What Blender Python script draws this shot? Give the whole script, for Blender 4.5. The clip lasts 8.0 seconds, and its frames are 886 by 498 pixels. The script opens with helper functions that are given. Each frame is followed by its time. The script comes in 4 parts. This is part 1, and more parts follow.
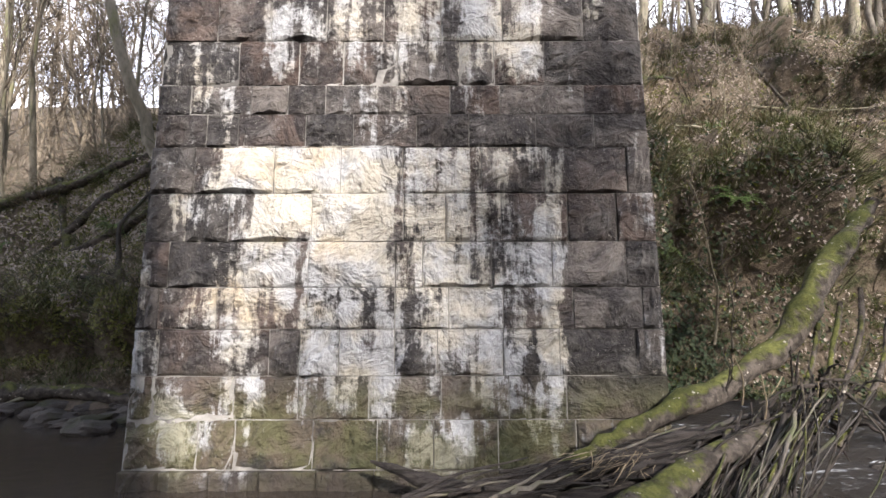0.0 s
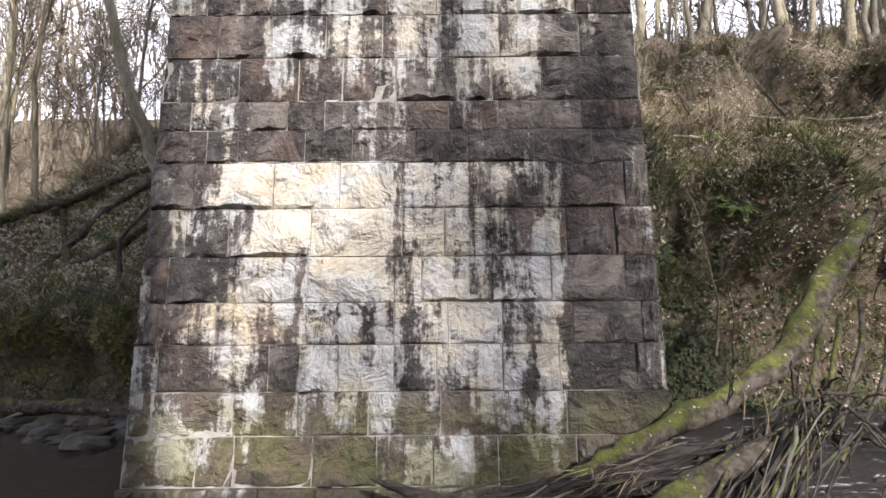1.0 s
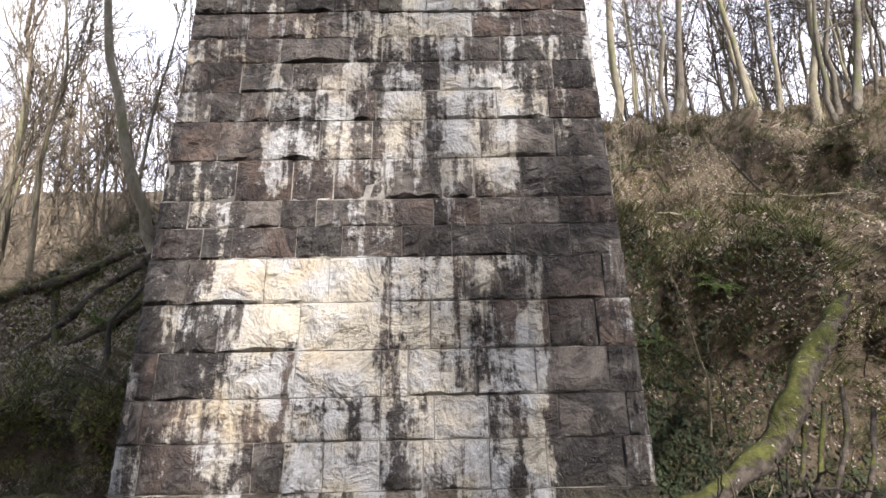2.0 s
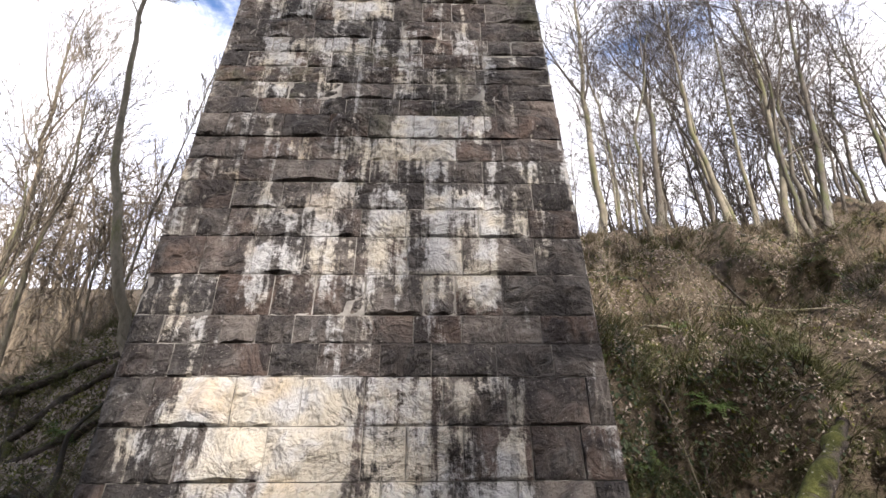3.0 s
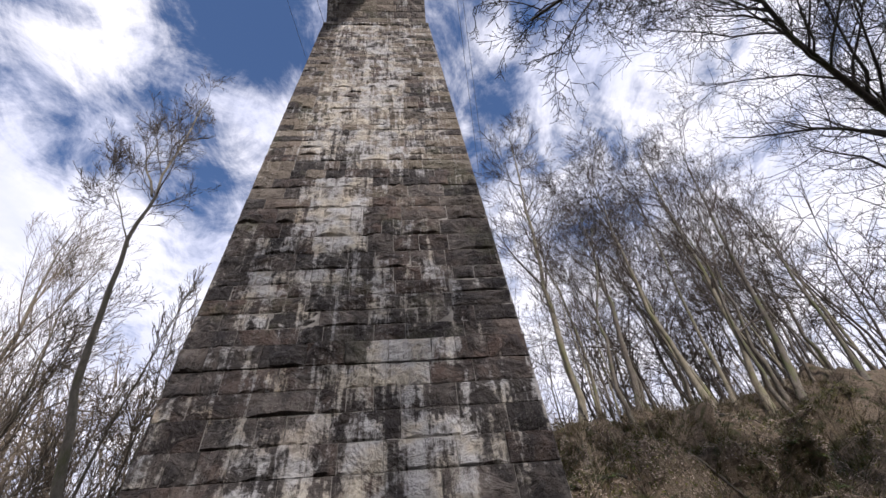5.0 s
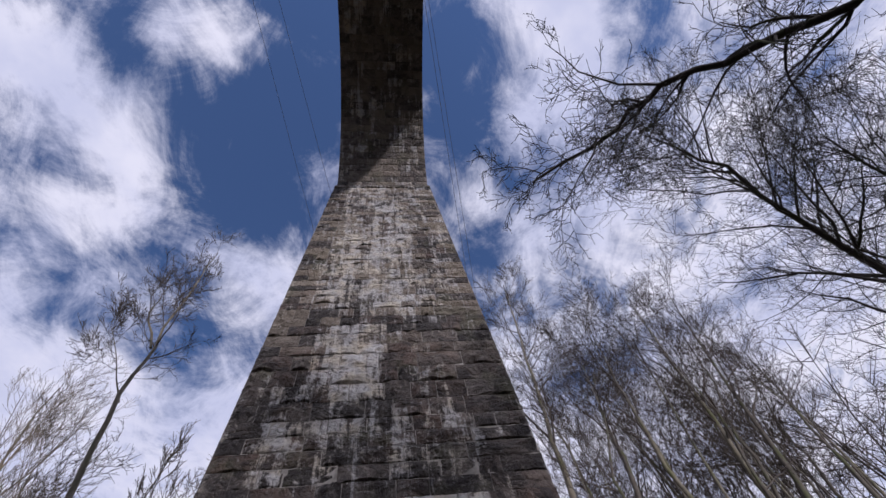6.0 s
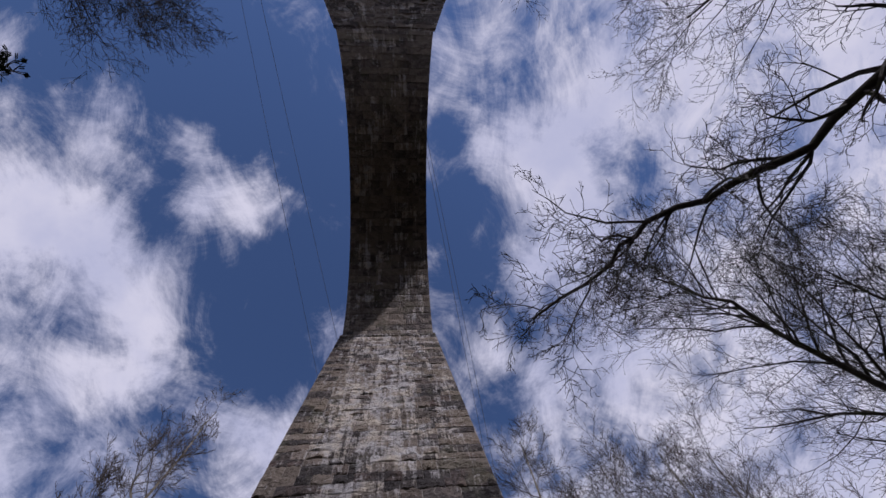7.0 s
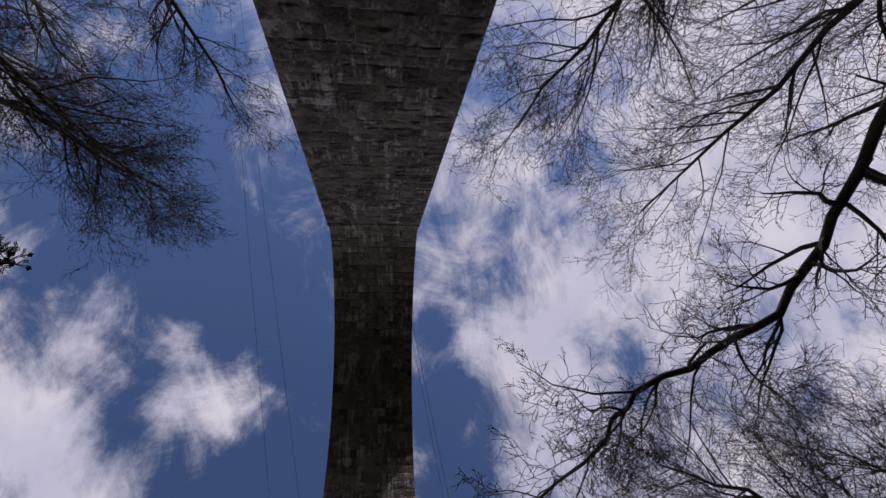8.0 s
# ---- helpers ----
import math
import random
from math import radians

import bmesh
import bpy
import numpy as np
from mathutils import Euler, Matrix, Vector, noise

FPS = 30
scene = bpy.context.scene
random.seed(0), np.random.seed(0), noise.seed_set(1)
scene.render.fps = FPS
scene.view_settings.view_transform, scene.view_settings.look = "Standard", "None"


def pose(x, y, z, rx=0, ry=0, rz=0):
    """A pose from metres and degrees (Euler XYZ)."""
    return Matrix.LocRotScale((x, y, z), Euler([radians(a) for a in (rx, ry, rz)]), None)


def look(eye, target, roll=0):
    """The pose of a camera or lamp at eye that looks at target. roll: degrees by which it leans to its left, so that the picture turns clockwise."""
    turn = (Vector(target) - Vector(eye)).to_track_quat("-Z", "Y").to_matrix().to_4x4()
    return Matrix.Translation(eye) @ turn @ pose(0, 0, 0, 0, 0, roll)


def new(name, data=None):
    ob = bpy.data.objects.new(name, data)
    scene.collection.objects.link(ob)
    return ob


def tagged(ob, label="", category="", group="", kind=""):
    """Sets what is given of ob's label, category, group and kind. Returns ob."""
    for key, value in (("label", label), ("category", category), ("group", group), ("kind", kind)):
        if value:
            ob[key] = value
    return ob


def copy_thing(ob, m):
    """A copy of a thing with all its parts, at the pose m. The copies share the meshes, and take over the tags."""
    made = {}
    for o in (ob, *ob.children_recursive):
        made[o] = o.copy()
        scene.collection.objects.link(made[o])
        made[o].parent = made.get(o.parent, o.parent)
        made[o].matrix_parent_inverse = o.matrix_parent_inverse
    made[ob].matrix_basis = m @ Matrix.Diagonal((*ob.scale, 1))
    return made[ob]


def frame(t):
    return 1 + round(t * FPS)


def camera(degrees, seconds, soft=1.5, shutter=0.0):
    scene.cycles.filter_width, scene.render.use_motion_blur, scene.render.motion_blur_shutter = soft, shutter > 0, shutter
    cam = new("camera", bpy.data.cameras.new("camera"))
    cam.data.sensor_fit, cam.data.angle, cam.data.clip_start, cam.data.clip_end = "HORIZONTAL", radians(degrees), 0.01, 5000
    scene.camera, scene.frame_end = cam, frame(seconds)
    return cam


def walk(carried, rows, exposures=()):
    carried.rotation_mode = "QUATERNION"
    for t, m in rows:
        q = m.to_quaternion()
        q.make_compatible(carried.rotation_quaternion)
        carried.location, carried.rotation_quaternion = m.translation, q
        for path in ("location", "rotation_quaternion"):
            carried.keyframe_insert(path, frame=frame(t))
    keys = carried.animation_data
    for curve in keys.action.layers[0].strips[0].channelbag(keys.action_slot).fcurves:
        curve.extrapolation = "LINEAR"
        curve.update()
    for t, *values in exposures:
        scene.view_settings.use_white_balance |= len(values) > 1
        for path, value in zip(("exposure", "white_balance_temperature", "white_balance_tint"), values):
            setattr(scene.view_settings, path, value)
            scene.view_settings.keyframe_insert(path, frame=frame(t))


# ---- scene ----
cam = camera(85.4, 8.0)
ROWS = [
    (0.0, -0.080, 0.381, 1.974, 95.03, 0.09, 0.01),
    (0.5, -0.075, 0.360, 1.964, 94.55, -0.02, -0.04),
    (1.0, -0.060, 0.367, 2.036, 96.07, 0.38, 0.13),
    (1.5, -0.027, 0.293, 2.181, 99.64, 1.07, 0.14),
    (1.7, 0.012, 0.226, 2.275, 101.06, 1.23, -0.20),
    (2.8, 0.129, 0.072, 2.379, 113.27, 0.28, -1.07),
    (3.0, 0.184, 0.125, 2.515, 115.76, 0.36, -1.59),
    (3.5, 0.234, -0.007, 2.590, 119.93, 1.15, -2.17),
    (4.0, 0.225, -0.217, 2.628, 125.51, 2.09, -1.95),
    (4.5, 0.276, -0.324, 2.799, 131.58, 3.84, -2.14),
    (4.7, 0.267, -0.416, 2.840, 133.36, 4.32, -1.94),
    (5.8, -0.340, -0.506, 2.590, 151.46, 6.40, -3.10),
    (6.0, -0.382, -0.504, 2.599, 154.91, 6.32, -2.22),
    (6.5, -0.257, -0.424, 2.581, 163.84, 5.87, -1.29),
    (7.0, -0.096, -0.208, 2.544, 173.24, 5.50, -0.19),
    (7.5, -0.004, 0.050, 2.533, -174.93, 5.14, 1.08),
    (8.0, -0.006, 0.227, 2.471, -163.87, 6.89, 1.11),
]
EXPOSURES = [(0.0, 1.68, 6150, 15), (1.5, 1.58, 6200, 15), (3.0, 1.28, 6350, 16), (3.5, 1.15, 6400, 16), (4.5, 0.58, 6300, 17), (6.0, -0.35, 5750, 24), (7.0, -0.64, 5750, 27), (8.0, -0.66, 6150, 28)]
walk(cam, [(t, pose(x, y, z, rx, ry, rz)) for t, x, y, z, rx, ry, rz in ROWS], EXPOSURES)

# ---- light ----
SUN_FROM = Vector((0.415, -1.0, 0.62)).normalized()
sun_data = bpy.data.lights.new("sun", "SUN")
sun_data.energy, sun_data.angle, sun_data.color = 3.9, radians(2.0), (1.0, 0.93, 0.82)
sun = new("sun", sun_data)
sun.matrix_world = look(SUN_FROM * 60, (0, 0, 0))


class Nodes:
    """A short hand for node trees."""

    def __init__(self, tree):
        self.t = tree

    def add(self, kind, **inputs):
        n = self.t.nodes.new(kind)
        if "p_operation" in inputs:
            n.operation = inputs["p_operation"]
        if "p_use_clamp" in inputs:
            n.use_clamp = inputs["p_use_clamp"]
        if "p_interpolation_type" in inputs:
            n.interpolation_type = inputs["p_interpolation_type"]
        if "p_data_type" in inputs:
            n.data_type, n.blend_type = inputs["p_data_type"], inputs["p_blend_type"]
        for k, v in inputs.items():
            if not k.startswith("p_"):
                self.put(n.inputs[int(k[1:])] if k[0] == "i" and k[1:].isdigit() else n.inputs[k.replace("_", " ")], v)
        return n

    def put(self, socket, v):
        if isinstance(v, bpy.types.NodeSocket):
            self.t.links.new(v, socket)
        else:
            socket.default_value = v

    def math(self, op, a, b=0.0, c=0.0, clamp=False):
        return self.add("ShaderNodeMath", p_operation=op, p_use_clamp=clamp, i0=a, i1=b, i2=c).outputs[0]

    def ramp(self, x, lo, hi, a=0.0, b=1.0, smooth=True):
        n = self.add("ShaderNodeMapRange", p_interpolation_type="SMOOTHSTEP" if smooth else "LINEAR", i0=x, i1=lo, i2=hi, i3=a, i4=b)
        return n.outputs[0]

    def noise(self, vec, scale, detail=4.0, rough=0.55, distort=0.0):
        return self.add("ShaderNodeTexNoise", Vector=vec, Scale=scale, Detail=detail, Roughness=rough, Distortion=distort).outputs["Fac"]

    def mix(self, f, a, b, mode="MIX"):
        n = self.add("ShaderNodeMix", p_data_type="RGBA", p_blend_type=mode)
        self.put(n.inputs[0], f)
        for s, v in ((n.inputs[6], a), (n.inputs[7], b)):
            self.put(s, (*v, 1.0) if isinstance(v, tuple) and len(v) == 3 else v)
        return n.outputs[2]

    def scaled(self, vec, s, at=(0, 0, 0)):
        return self.add("ShaderNodeMapping", i0=vec, i3=s, i1=at).outputs[0]

    def xyz(self, vec):
        return self.add("ShaderNodeSeparateXYZ", i0=vec).outputs

    def vec(self, x, y, z):
        return self.add("ShaderNodeCombineXYZ", i0=x, i1=y, i2=z).outputs[0]


world = bpy.data.worlds.new("sky")
scene.world = world
world.use_nodes = True
W = Nodes(world.node_tree)
world.node_tree.nodes.clear()
sky = W.add("ShaderNodeTexSky")
sky.sky_type, sky.sun_disc = "NISHITA", False
sky.air_density, sky.dust_density, sky.ozone_density = 1.0, 0.2, 4.0
sky.sun_elevation, sky.sun_rotation = radians(29.8), math.atan2(0.415, -1.0)
ray_dir = W.add("ShaderNodeTexCoord").outputs["Generated"]
dx, dy, dz = W.xyz(ray_dir)
dzc = W.math("MAXIMUM", dz, 0.12)
cu, cv = W.math("DIVIDE", dx, dzc), W.math("DIVIDE", dy, dzc)
layer = W.vec(cu, cv, 0.0)
puffs = W.noise(layer, 4.2, 11.0, 0.68, 0.5)
wisps = W.noise(W.scaled(layer, (1.0, 0.6, 1.0), (3.1, 1.7, 0)), 8.0, 8.0, 0.68, 1.0)
# broad banks of cloud and gaps of blue, in the plane of the cloud layer: u, v, radius
BANKS = [(0.26, -0.09, 0.11), (0.35, -0.03, 0.09), (0.42, -0.18, 0.10), (0.37, 0.12, 0.11), (0.21, -0.31, 0.05), (0.24, -0.48, 0.10), (0.56, -0.28, 0.15), (0.86, -0.45, 0.26), (-0.37, 0.00, 0.06), (-0.39, -0.10, 0.05),
         (-0.67, 0.12, 0.13), (-0.53, 0.26, 0.11), (-0.64, 0.36, 0.08), (-0.73, 0.00, 0.11), (-0.29, 0.04, 0.05), (0.21, 0.35, 0.05), (0.30, 0.42, 0.08), (-0.27, 0.52, 0.10), (-0.80, 0.78, 0.22), (0.62, 0.30, 0.26)]
GAPS = [(0.12, 0.03, 0.07), (0.145, 0.17, 0.07), (0.09, -0.11, 0.06), (-0.34, 0.20, 0.13), (-0.27, 0.36, 0.10), (-0.43, -0.30, 0.16), (-0.22, -0.20, 0.13), (-0.48, 0.05, 0.05), (0.23, 0.49, 0.06), (-0.47, 0.73, 0.10), (-0.73, 0.62, 0.08), (-0.52, -0.50, 0.20), (-0.80, -0.85, 0.45), (-0.15, 0.06, 0.10), (-0.20, 0.18, 0.08), (-0.12, -0.08, 0.09)]
cover = W.math("MULTIPLY_ADD", puffs, 3.0, W.math("MULTIPLY", wisps, 1.7))
for u0, v0, rad, weight in [(*p, 0.58) for p in BANKS] + [(*p, -0.72) for p in GAPS]:
    dist = W.add("ShaderNodeVectorMath", p_operation="DISTANCE", i0=layer, i1=(u0, v0, 0.0)).outputs["Value"]
    cover = W.math("MULTIPLY_ADD", W.ramp(dist, rad * 1.7, 0.0), weight, cover)
low = W.ramp(dz, 0.84, 0.55)
cover = W.math("MULTIPLY_ADD", low, 0.85, cover)
cloud = W.ramp(cover, 1.96, 3.16)
shade = W.noise(W.scaled(layer, (1, 1, 1), (0.4, 0.9, 0)), 3.1, 5.0, 0.55)
cloud_colour = W.mix(W.ramp(shade, 0.35, 0.65), (0.72, 0.75, 0.84), (1.0, 0.99, 0.97))
blue = W.add("ShaderNodeBackground", Color=sky.outputs[0], Strength=0.13)
white = W.add("ShaderNodeBackground", Color=cloud_colour, Strength=1.02)
both = W.add("ShaderNodeMixShader", i0=cloud, i1=blue.outputs[0], i2=white.outputs[0])
W.add("ShaderNodeOutputWorld", Surface=both.outputs[0])


# ---- materials ----
def material(name):
    m = bpy.data.materials.new(name)
    m.use_nodes = True
    m.node_tree.nodes.clear()
    return m, Nodes(m.node_tree)


def finish(n, colour, rough=0.9, height=None, strength=0.5, dist=0.02, spec=0.3):
    b = n.add("ShaderNodeBsdfPrincipled", Base_Color=colour, Roughness=rough)
    b.inputs["Specular IOR Level"].default_value = spec
    if height is not None:
        n.put(b.inputs["Normal"], n.add("ShaderNodeBump", Strength=strength, Distance=dist, Height=height).outputs[0])
    n.add("ShaderNodeOutputMaterial", Surface=b.outputs[0])
    return b


X0, FACE, EYE_Z, BATTER, HALF, TAPER = -0.538, 5.53, 2.45, 0.04, 2.758, 0.025
SPRING, SOFFIT, FAR = 24.45, 2.116, -7.247


def face_y(z):
    return FACE + BATTER * (z - EYE_Z)


def half(z):
    return HALF - TAPER * (z - EYE_Z)


# lime that has run down the near face, with painted sun high up: x from, to, z from, to, strength
LIME_LOW = [(-2.50, -0.56, 3.05, 3.57, 1.12), (-2.15, -0.60, 2.50, 3.20, 1.02), (-1.55, -0.62, 1.95, 2.75, 1.0), (-2.30, -1.62, 1.60, 2.75, 0.70), (-1.60, -0.62, 0.60, 2.10, 0.66),
        (-3.05, -2.48, 2.55, 3.20, 0.62), (-3.45, -3.02, 0.60, 2.40, 0.56), (0.90, 1.20, 0.85, 3.08, 1.0), (-0.40, 0.05, 1.95, 2.72, 0.80), (-0.12, 0.52, 1.40, 2.20, 0.68),
        (0.25, 0.68, 0.65, 1.80, 0.82), (0.36, 1.00, 3.05, 3.56, 0.66), (0.40, 0.62, 2.40, 3.20, 0.55), (-0.60, 0.36, 2.40, 3.56, 0.50), (-3.10, -2.45, 0.28, 0.86, 0.98),
        (-2.12, -1.92, 0.60, 1.30, 0.85), (-0.45, 0.22, 0.26, 0.72, 0.74), (0.80, 1.20, 0.55, 1.20, 0.70), (-2.80, 1.30, 1.00, 3.50, 0.40)]
# the broad boxes above z 11.6 also paint in the sunlit upper pier
LIME_SUN_HIGH = [(-1.45, -1.02, 4.40, 6.20, 0.68), (-0.62, -0.08, 4.40, 6.30, 0.66), (0.22, 1.08, 4.30, 6.20, 0.62), (-2.20, -1.45, 4.25, 5.30, 0.46), (-0.40, 1.00, 6.85, 7.40, 0.90),
             (-0.80, 0.60, 6.10, 7.00, 0.58), (-2.20, 1.20, 4.20, 7.30, 0.24), (-2.60, 1.20, 7.60, 9.60, 0.36), (-1.90, -0.45, 9.60, 12.40, 0.70), (0.05, 0.45, 9.60, 11.60, 0.60),
             (-2.30, 0.85, 11.60, 24.80, 0.46), (0.60, 1.90, 12.00, 24.80, 0.28), (-1.40, 0.60, 15.0, 20.0, 0.54)]


def masonry(name, lime, base, pale, damp=1.0, brown=0.62):
    m, n = material(name)
    pos = n.add("ShaderNodeNewGeometry").outputs["Position"]
    rnd = n.add("ShaderNodeObjectInfo").outputs["Random"]
    isl = n.add("ShaderNodeNewGeometry").outputs["Random Per Island"]
    r = n.math("FRACT", n.math("ADD", rnd, isl))
    px, py, pz = n.xyz(pos)
    own = n.add("ShaderNodeVectorMath", p_operation="ADD", i0=pos, i1=n.vec(n.math("MULTIPLY", r, 9.0), n.math("MULTIPLY", r, 23.0), n.math("MULTIPLY", r, 41.0))).outputs[0]
    r2, r3 = n.math("FRACT", n.math("MULTIPLY", r, 7.3)), n.math("FRACT", n.math("MULTIPLY", r, 13.7))
    rr = n.math("FRACT", n.math("MULTIPLY", r, 5.7))
    grain, fleck = n.noise(pos, 42.0, 7.0, 0.7), n.noise(pos, 15.0, 6.0, 0.7, 0.4)
    blot = n.noise(own, 2.2, 6.0, 0.62, 0.6)
    broad = n.noise(pos, 0.7, 4.0, 0.55)
    # the stone: grey to brown from block to block, sooty in patches
    c = n.mix(n.ramp(r, 0.05, 0.95), base, pale)
    c = n.mix(n.math("MULTIPLY", n.ramp(r2, 0.35, 0.85), brown), c, (0.120, 0.078, 0.060))
    c = n.mix(n.math("MULTIPLY", n.ramp(blot, 0.38, 0.60), 0.82), c, (0.024, 0.022, 0.023))
    c = n.mix(n.math("MULTIPLY", n.ramp(broad, 0.42, 0.64), 0.50), c, (0.030, 0.027, 0.026))
    c = n.mix(n.math("MULTIPLY", n.ramp(fleck, 0.52, 0.70), 0.32), c, (0.20, 0.18, 0.16))
    c = n.mix(n.math("MULTIPLY", n.ramp(grain, 0.55, 0.75), 0.25), c, (0.26, 0.24, 0.215))
    # lichen bloom
    veil = n.math("MULTIPLY", n.ramp(n.noise(pos, 3.6, 8.0, 0.72, 0.3), 0.46, 0.64), n.ramp(n.noise(n.scaled(pos, (1.5, 1, 0.5)), 0.9, 3.0), 0.40, 0.58))
    c = n.mix(n.math("MULTIPLY", veil, 0.34 if lime else 0.22), c, (0.27, 0.25, 0.225))
    c = n.mix(n.math("MULTIPLY", n.math("MULTIPLY", n.ramp(n.noise(pos, 0.9, 5.0, 0.6), 0.54, 0.66), n.ramp(pz, 5.5, 8.0)), 0.40), c, (0.085, 0.088, 0.045))
    # brown-grey foot
    c = n.mix(n.math("MULTIPLY", n.math("MULTIPLY", n.ramp(pz, 1.3, 0.5), n.ramp(n.noise(pos, 1.7, 6.0, 0.65), 0.36, 0.56)), 0.8), c, (0.135, 0.108, 0.074))
    # upper courses: some stones paler and browner, with sunlight put into their colour
    c = n.mix(n.math("MULTIPLY", n.ramp(pz, 9.5, 14.0), n.math("MULTIPLY", n.ramp(r3, 0.35, 0.80), 0.60 if lime else 0.40)), c, (0.27, 0.228, 0.175))
    speck = n.ramp(n.noise(pos, 48.0, 2.0, 0.5), 0.66, 0.71)
    c = n.mix(n.math("MULTIPLY", n.math("MULTIPLY", speck, n.ramp(n.noise(pos, 1.4, 4.0), 0.42, 0.60)), 0.5), c, (0.46, 0.43, 0.38))
    # lime: broad and narrow upright runs, ragged at the small scale
    wide = n.noise(n.scaled(pos, (3.0, 0.2, 0.26)), 1.0, 5.0, 0.6, 0.2)
    thin = n.noise(n.scaled(pos, (10.0, 0.5, 0.75)), 1.0, 6.0, 0.66, 0.25)
    patch = n.noise(pos, 3.1, 8.0, 0.7, 0.5)
    crumb = n.noise(pos, 15.0, 7.0, 0.75, 0.3)
    wob = n.math("ADD", n.noise(n.scaled(pos, (2.0, 1, 0.9)), 1.8, 6.0, 0.66), -0.5)
    wx, wz = n.math("MULTIPLY_ADD", wob, 0.55, px), n.math("MULTIPLY_ADD", wob, 1.1, pz)
    total = n.math("MULTIPLY", n.ramp(broad, 0.42, 0.62), 0.22 if lime else 0.34)
    if lime:
        for x0, x1, z0, z1, s in LIME_LOW + LIME_SUN_HIGH:
            tall = z1 - z0
            sharp = any(abs(z1 - e) < 0.04 for e in (3.57, 7.40))
            top = n.ramp(pz, z1 + 0.015, z1 - 0.015) if sharp else n.ramp(wz, z1 + 0.10, z1 - 0.25) if z1 < 8 else n.ramp(wz, z1 + 0.7, z1 - 0.9)
            e = 0.10 if z1 < 8 else 0.45
            inside = n.math("MULTIPLY", n.math("MULTIPLY", n.ramp(wx, x0 - e, x0 + e), n.ramp(wx, x1 + e, x1 - e)), n.math("MULTIPLY", n.ramp(wz, z0 - (0.25 if z1 < 8 else 0.9), z0 + 0.15 + 0.15 * tall), top))
            total = n.math("MAXIMUM", total, n.math("MULTIPLY", inside, s))
    rough_sum = n.math("MULTIPLY_ADD", wide, 1.5, n.math("MULTIPLY_ADD", thin, 1.6, n.math("MULTIPLY_ADD", patch, 1.5, n.math("MULTIPLY_ADD", crumb, 1.3, n.math("MULTIPLY", rr, 0.36)))))
    amount = n.ramp(n.math("ADD", total, n.math("ADD", rough_sum, -3.04)), 0.36, 0.78)
    lime_c = n.mix(n.ramp(n.noise(pos, 1.9, 4.0), 0.42, 0.62), (0.49, 0.49, 0.485), (0.53, 0.485, 0.395))
    lime_c = n.mix(n.math("MULTIPLY", n.math("MULTIPLY", n.ramp(n.noise(pos, 1.3, 3.0, 0.5), 0.57, 0.66), n.ramp(px, -0.2, -1.6)), 0.4), lime_c, (0.50, 0.36, 0.18))
    lime_c = n.mix(n.math("MULTIPLY", n.ramp(n.math("MULTIPLY_ADD", thin, 0.5, n.math("MULTIPLY", crumb, 0.5)), 0.47, 0.62), 0.50), lime_c, (0.27, 0.26, 0.245))
    lime_c = n.mix(n.math("MULTIPLY", n.ramp(blot, 0.50, 0.70), 0.5), lime_c, (0.26, 0.245, 0.22))
    c = n.mix(n.math("MULTIPLY", amount, 0.93), c, lime_c)
    # algae near the water, and the wet foot
    alg = n.math("MULTIPLY", n.ramp(pz, 1.25, 0.65), n.ramp(n.noise(pos, 1.9, 6.0, 0.65), 0.40, 0.58))
    c = n.mix(n.math("MULTIPLY", alg, 0.55 * damp), c, (0.092, 0.100, 0.034))
    wet = n.ramp(n.math("MULTIPLY_ADD", patch, 0.25, pz), 0.36, 0.22)
    c = n.mix(n.math("MULTIPLY", wet, 0.75), c, (0.045, 0.036, 0.03))
    tool = n.noise(own, 5.5, 5.0, 0.6, 0.3)
    facet = n.math("ABSOLUTE", n.math("ADD", blot, -0.5))
    high = n.math("MULTIPLY_ADD", grain, 0.10, n.math("MULTIPLY_ADD", fleck, 0.5, n.math("MULTIPLY_ADD", facet, 3.2, n.math("MULTIPLY", tool, 0.8))))
    finish(n, c, 0.9, high, 1.0, 0.078)
    return m


STONE = masonry("limed_stone", True, (0.045, 0.040, 0.037), (0.165, 0.143, 0.126))
STONE_DARK = masonry("sooty_stone", False, (0.12, 0.105, 0.095), (0.27, 0.24, 0.215), brown=0.3)
SOFFIT_STONE = masonry("soffit_stone", False, (0.17, 0.148, 0.130), (0.25, 0.22, 0.19), brown=0.25)


def plain(name, a, b, scale=6.0, rough=0.9, bump=0.5, c3=None, spec=0.25, stretch=(1, 1, 1), dist=0.02):
    m, n = material(name)
    pos = n.scaled(n.add("ShaderNodeNewGeometry").outputs["Position"], stretch)
    isl = n.add("ShaderNodeNewGeometry").outputs["Random Per Island"]
    k, g = n.noise(pos, scale, 6.0, 0.62, 0.3), n.noise(pos, scale * 6, 5.0, 0.65)
    col = n.mix(n.ramp(n.math("MULTIPLY_ADD", isl, 0.3, n.math("MULTIPLY", k, 0.85)), 0.32, 0.85), a, b)
    if c3:
        col = n.mix(n.math("MULTIPLY", n.ramp(n.noise(pos, scale * 0.37, 4.0), 0.5, 0.66), 0.85), col, c3)
    col = n.mix(n.math("MULTIPLY", n.ramp(g, 0.45, 0.75), 0.35), col, tuple(v * 0.45 for v in a))
    finish(n, col, rough, n.math("ADD", k, n.math("MULTIPLY", g, 0.5)), bump, dist, spec)
    return m


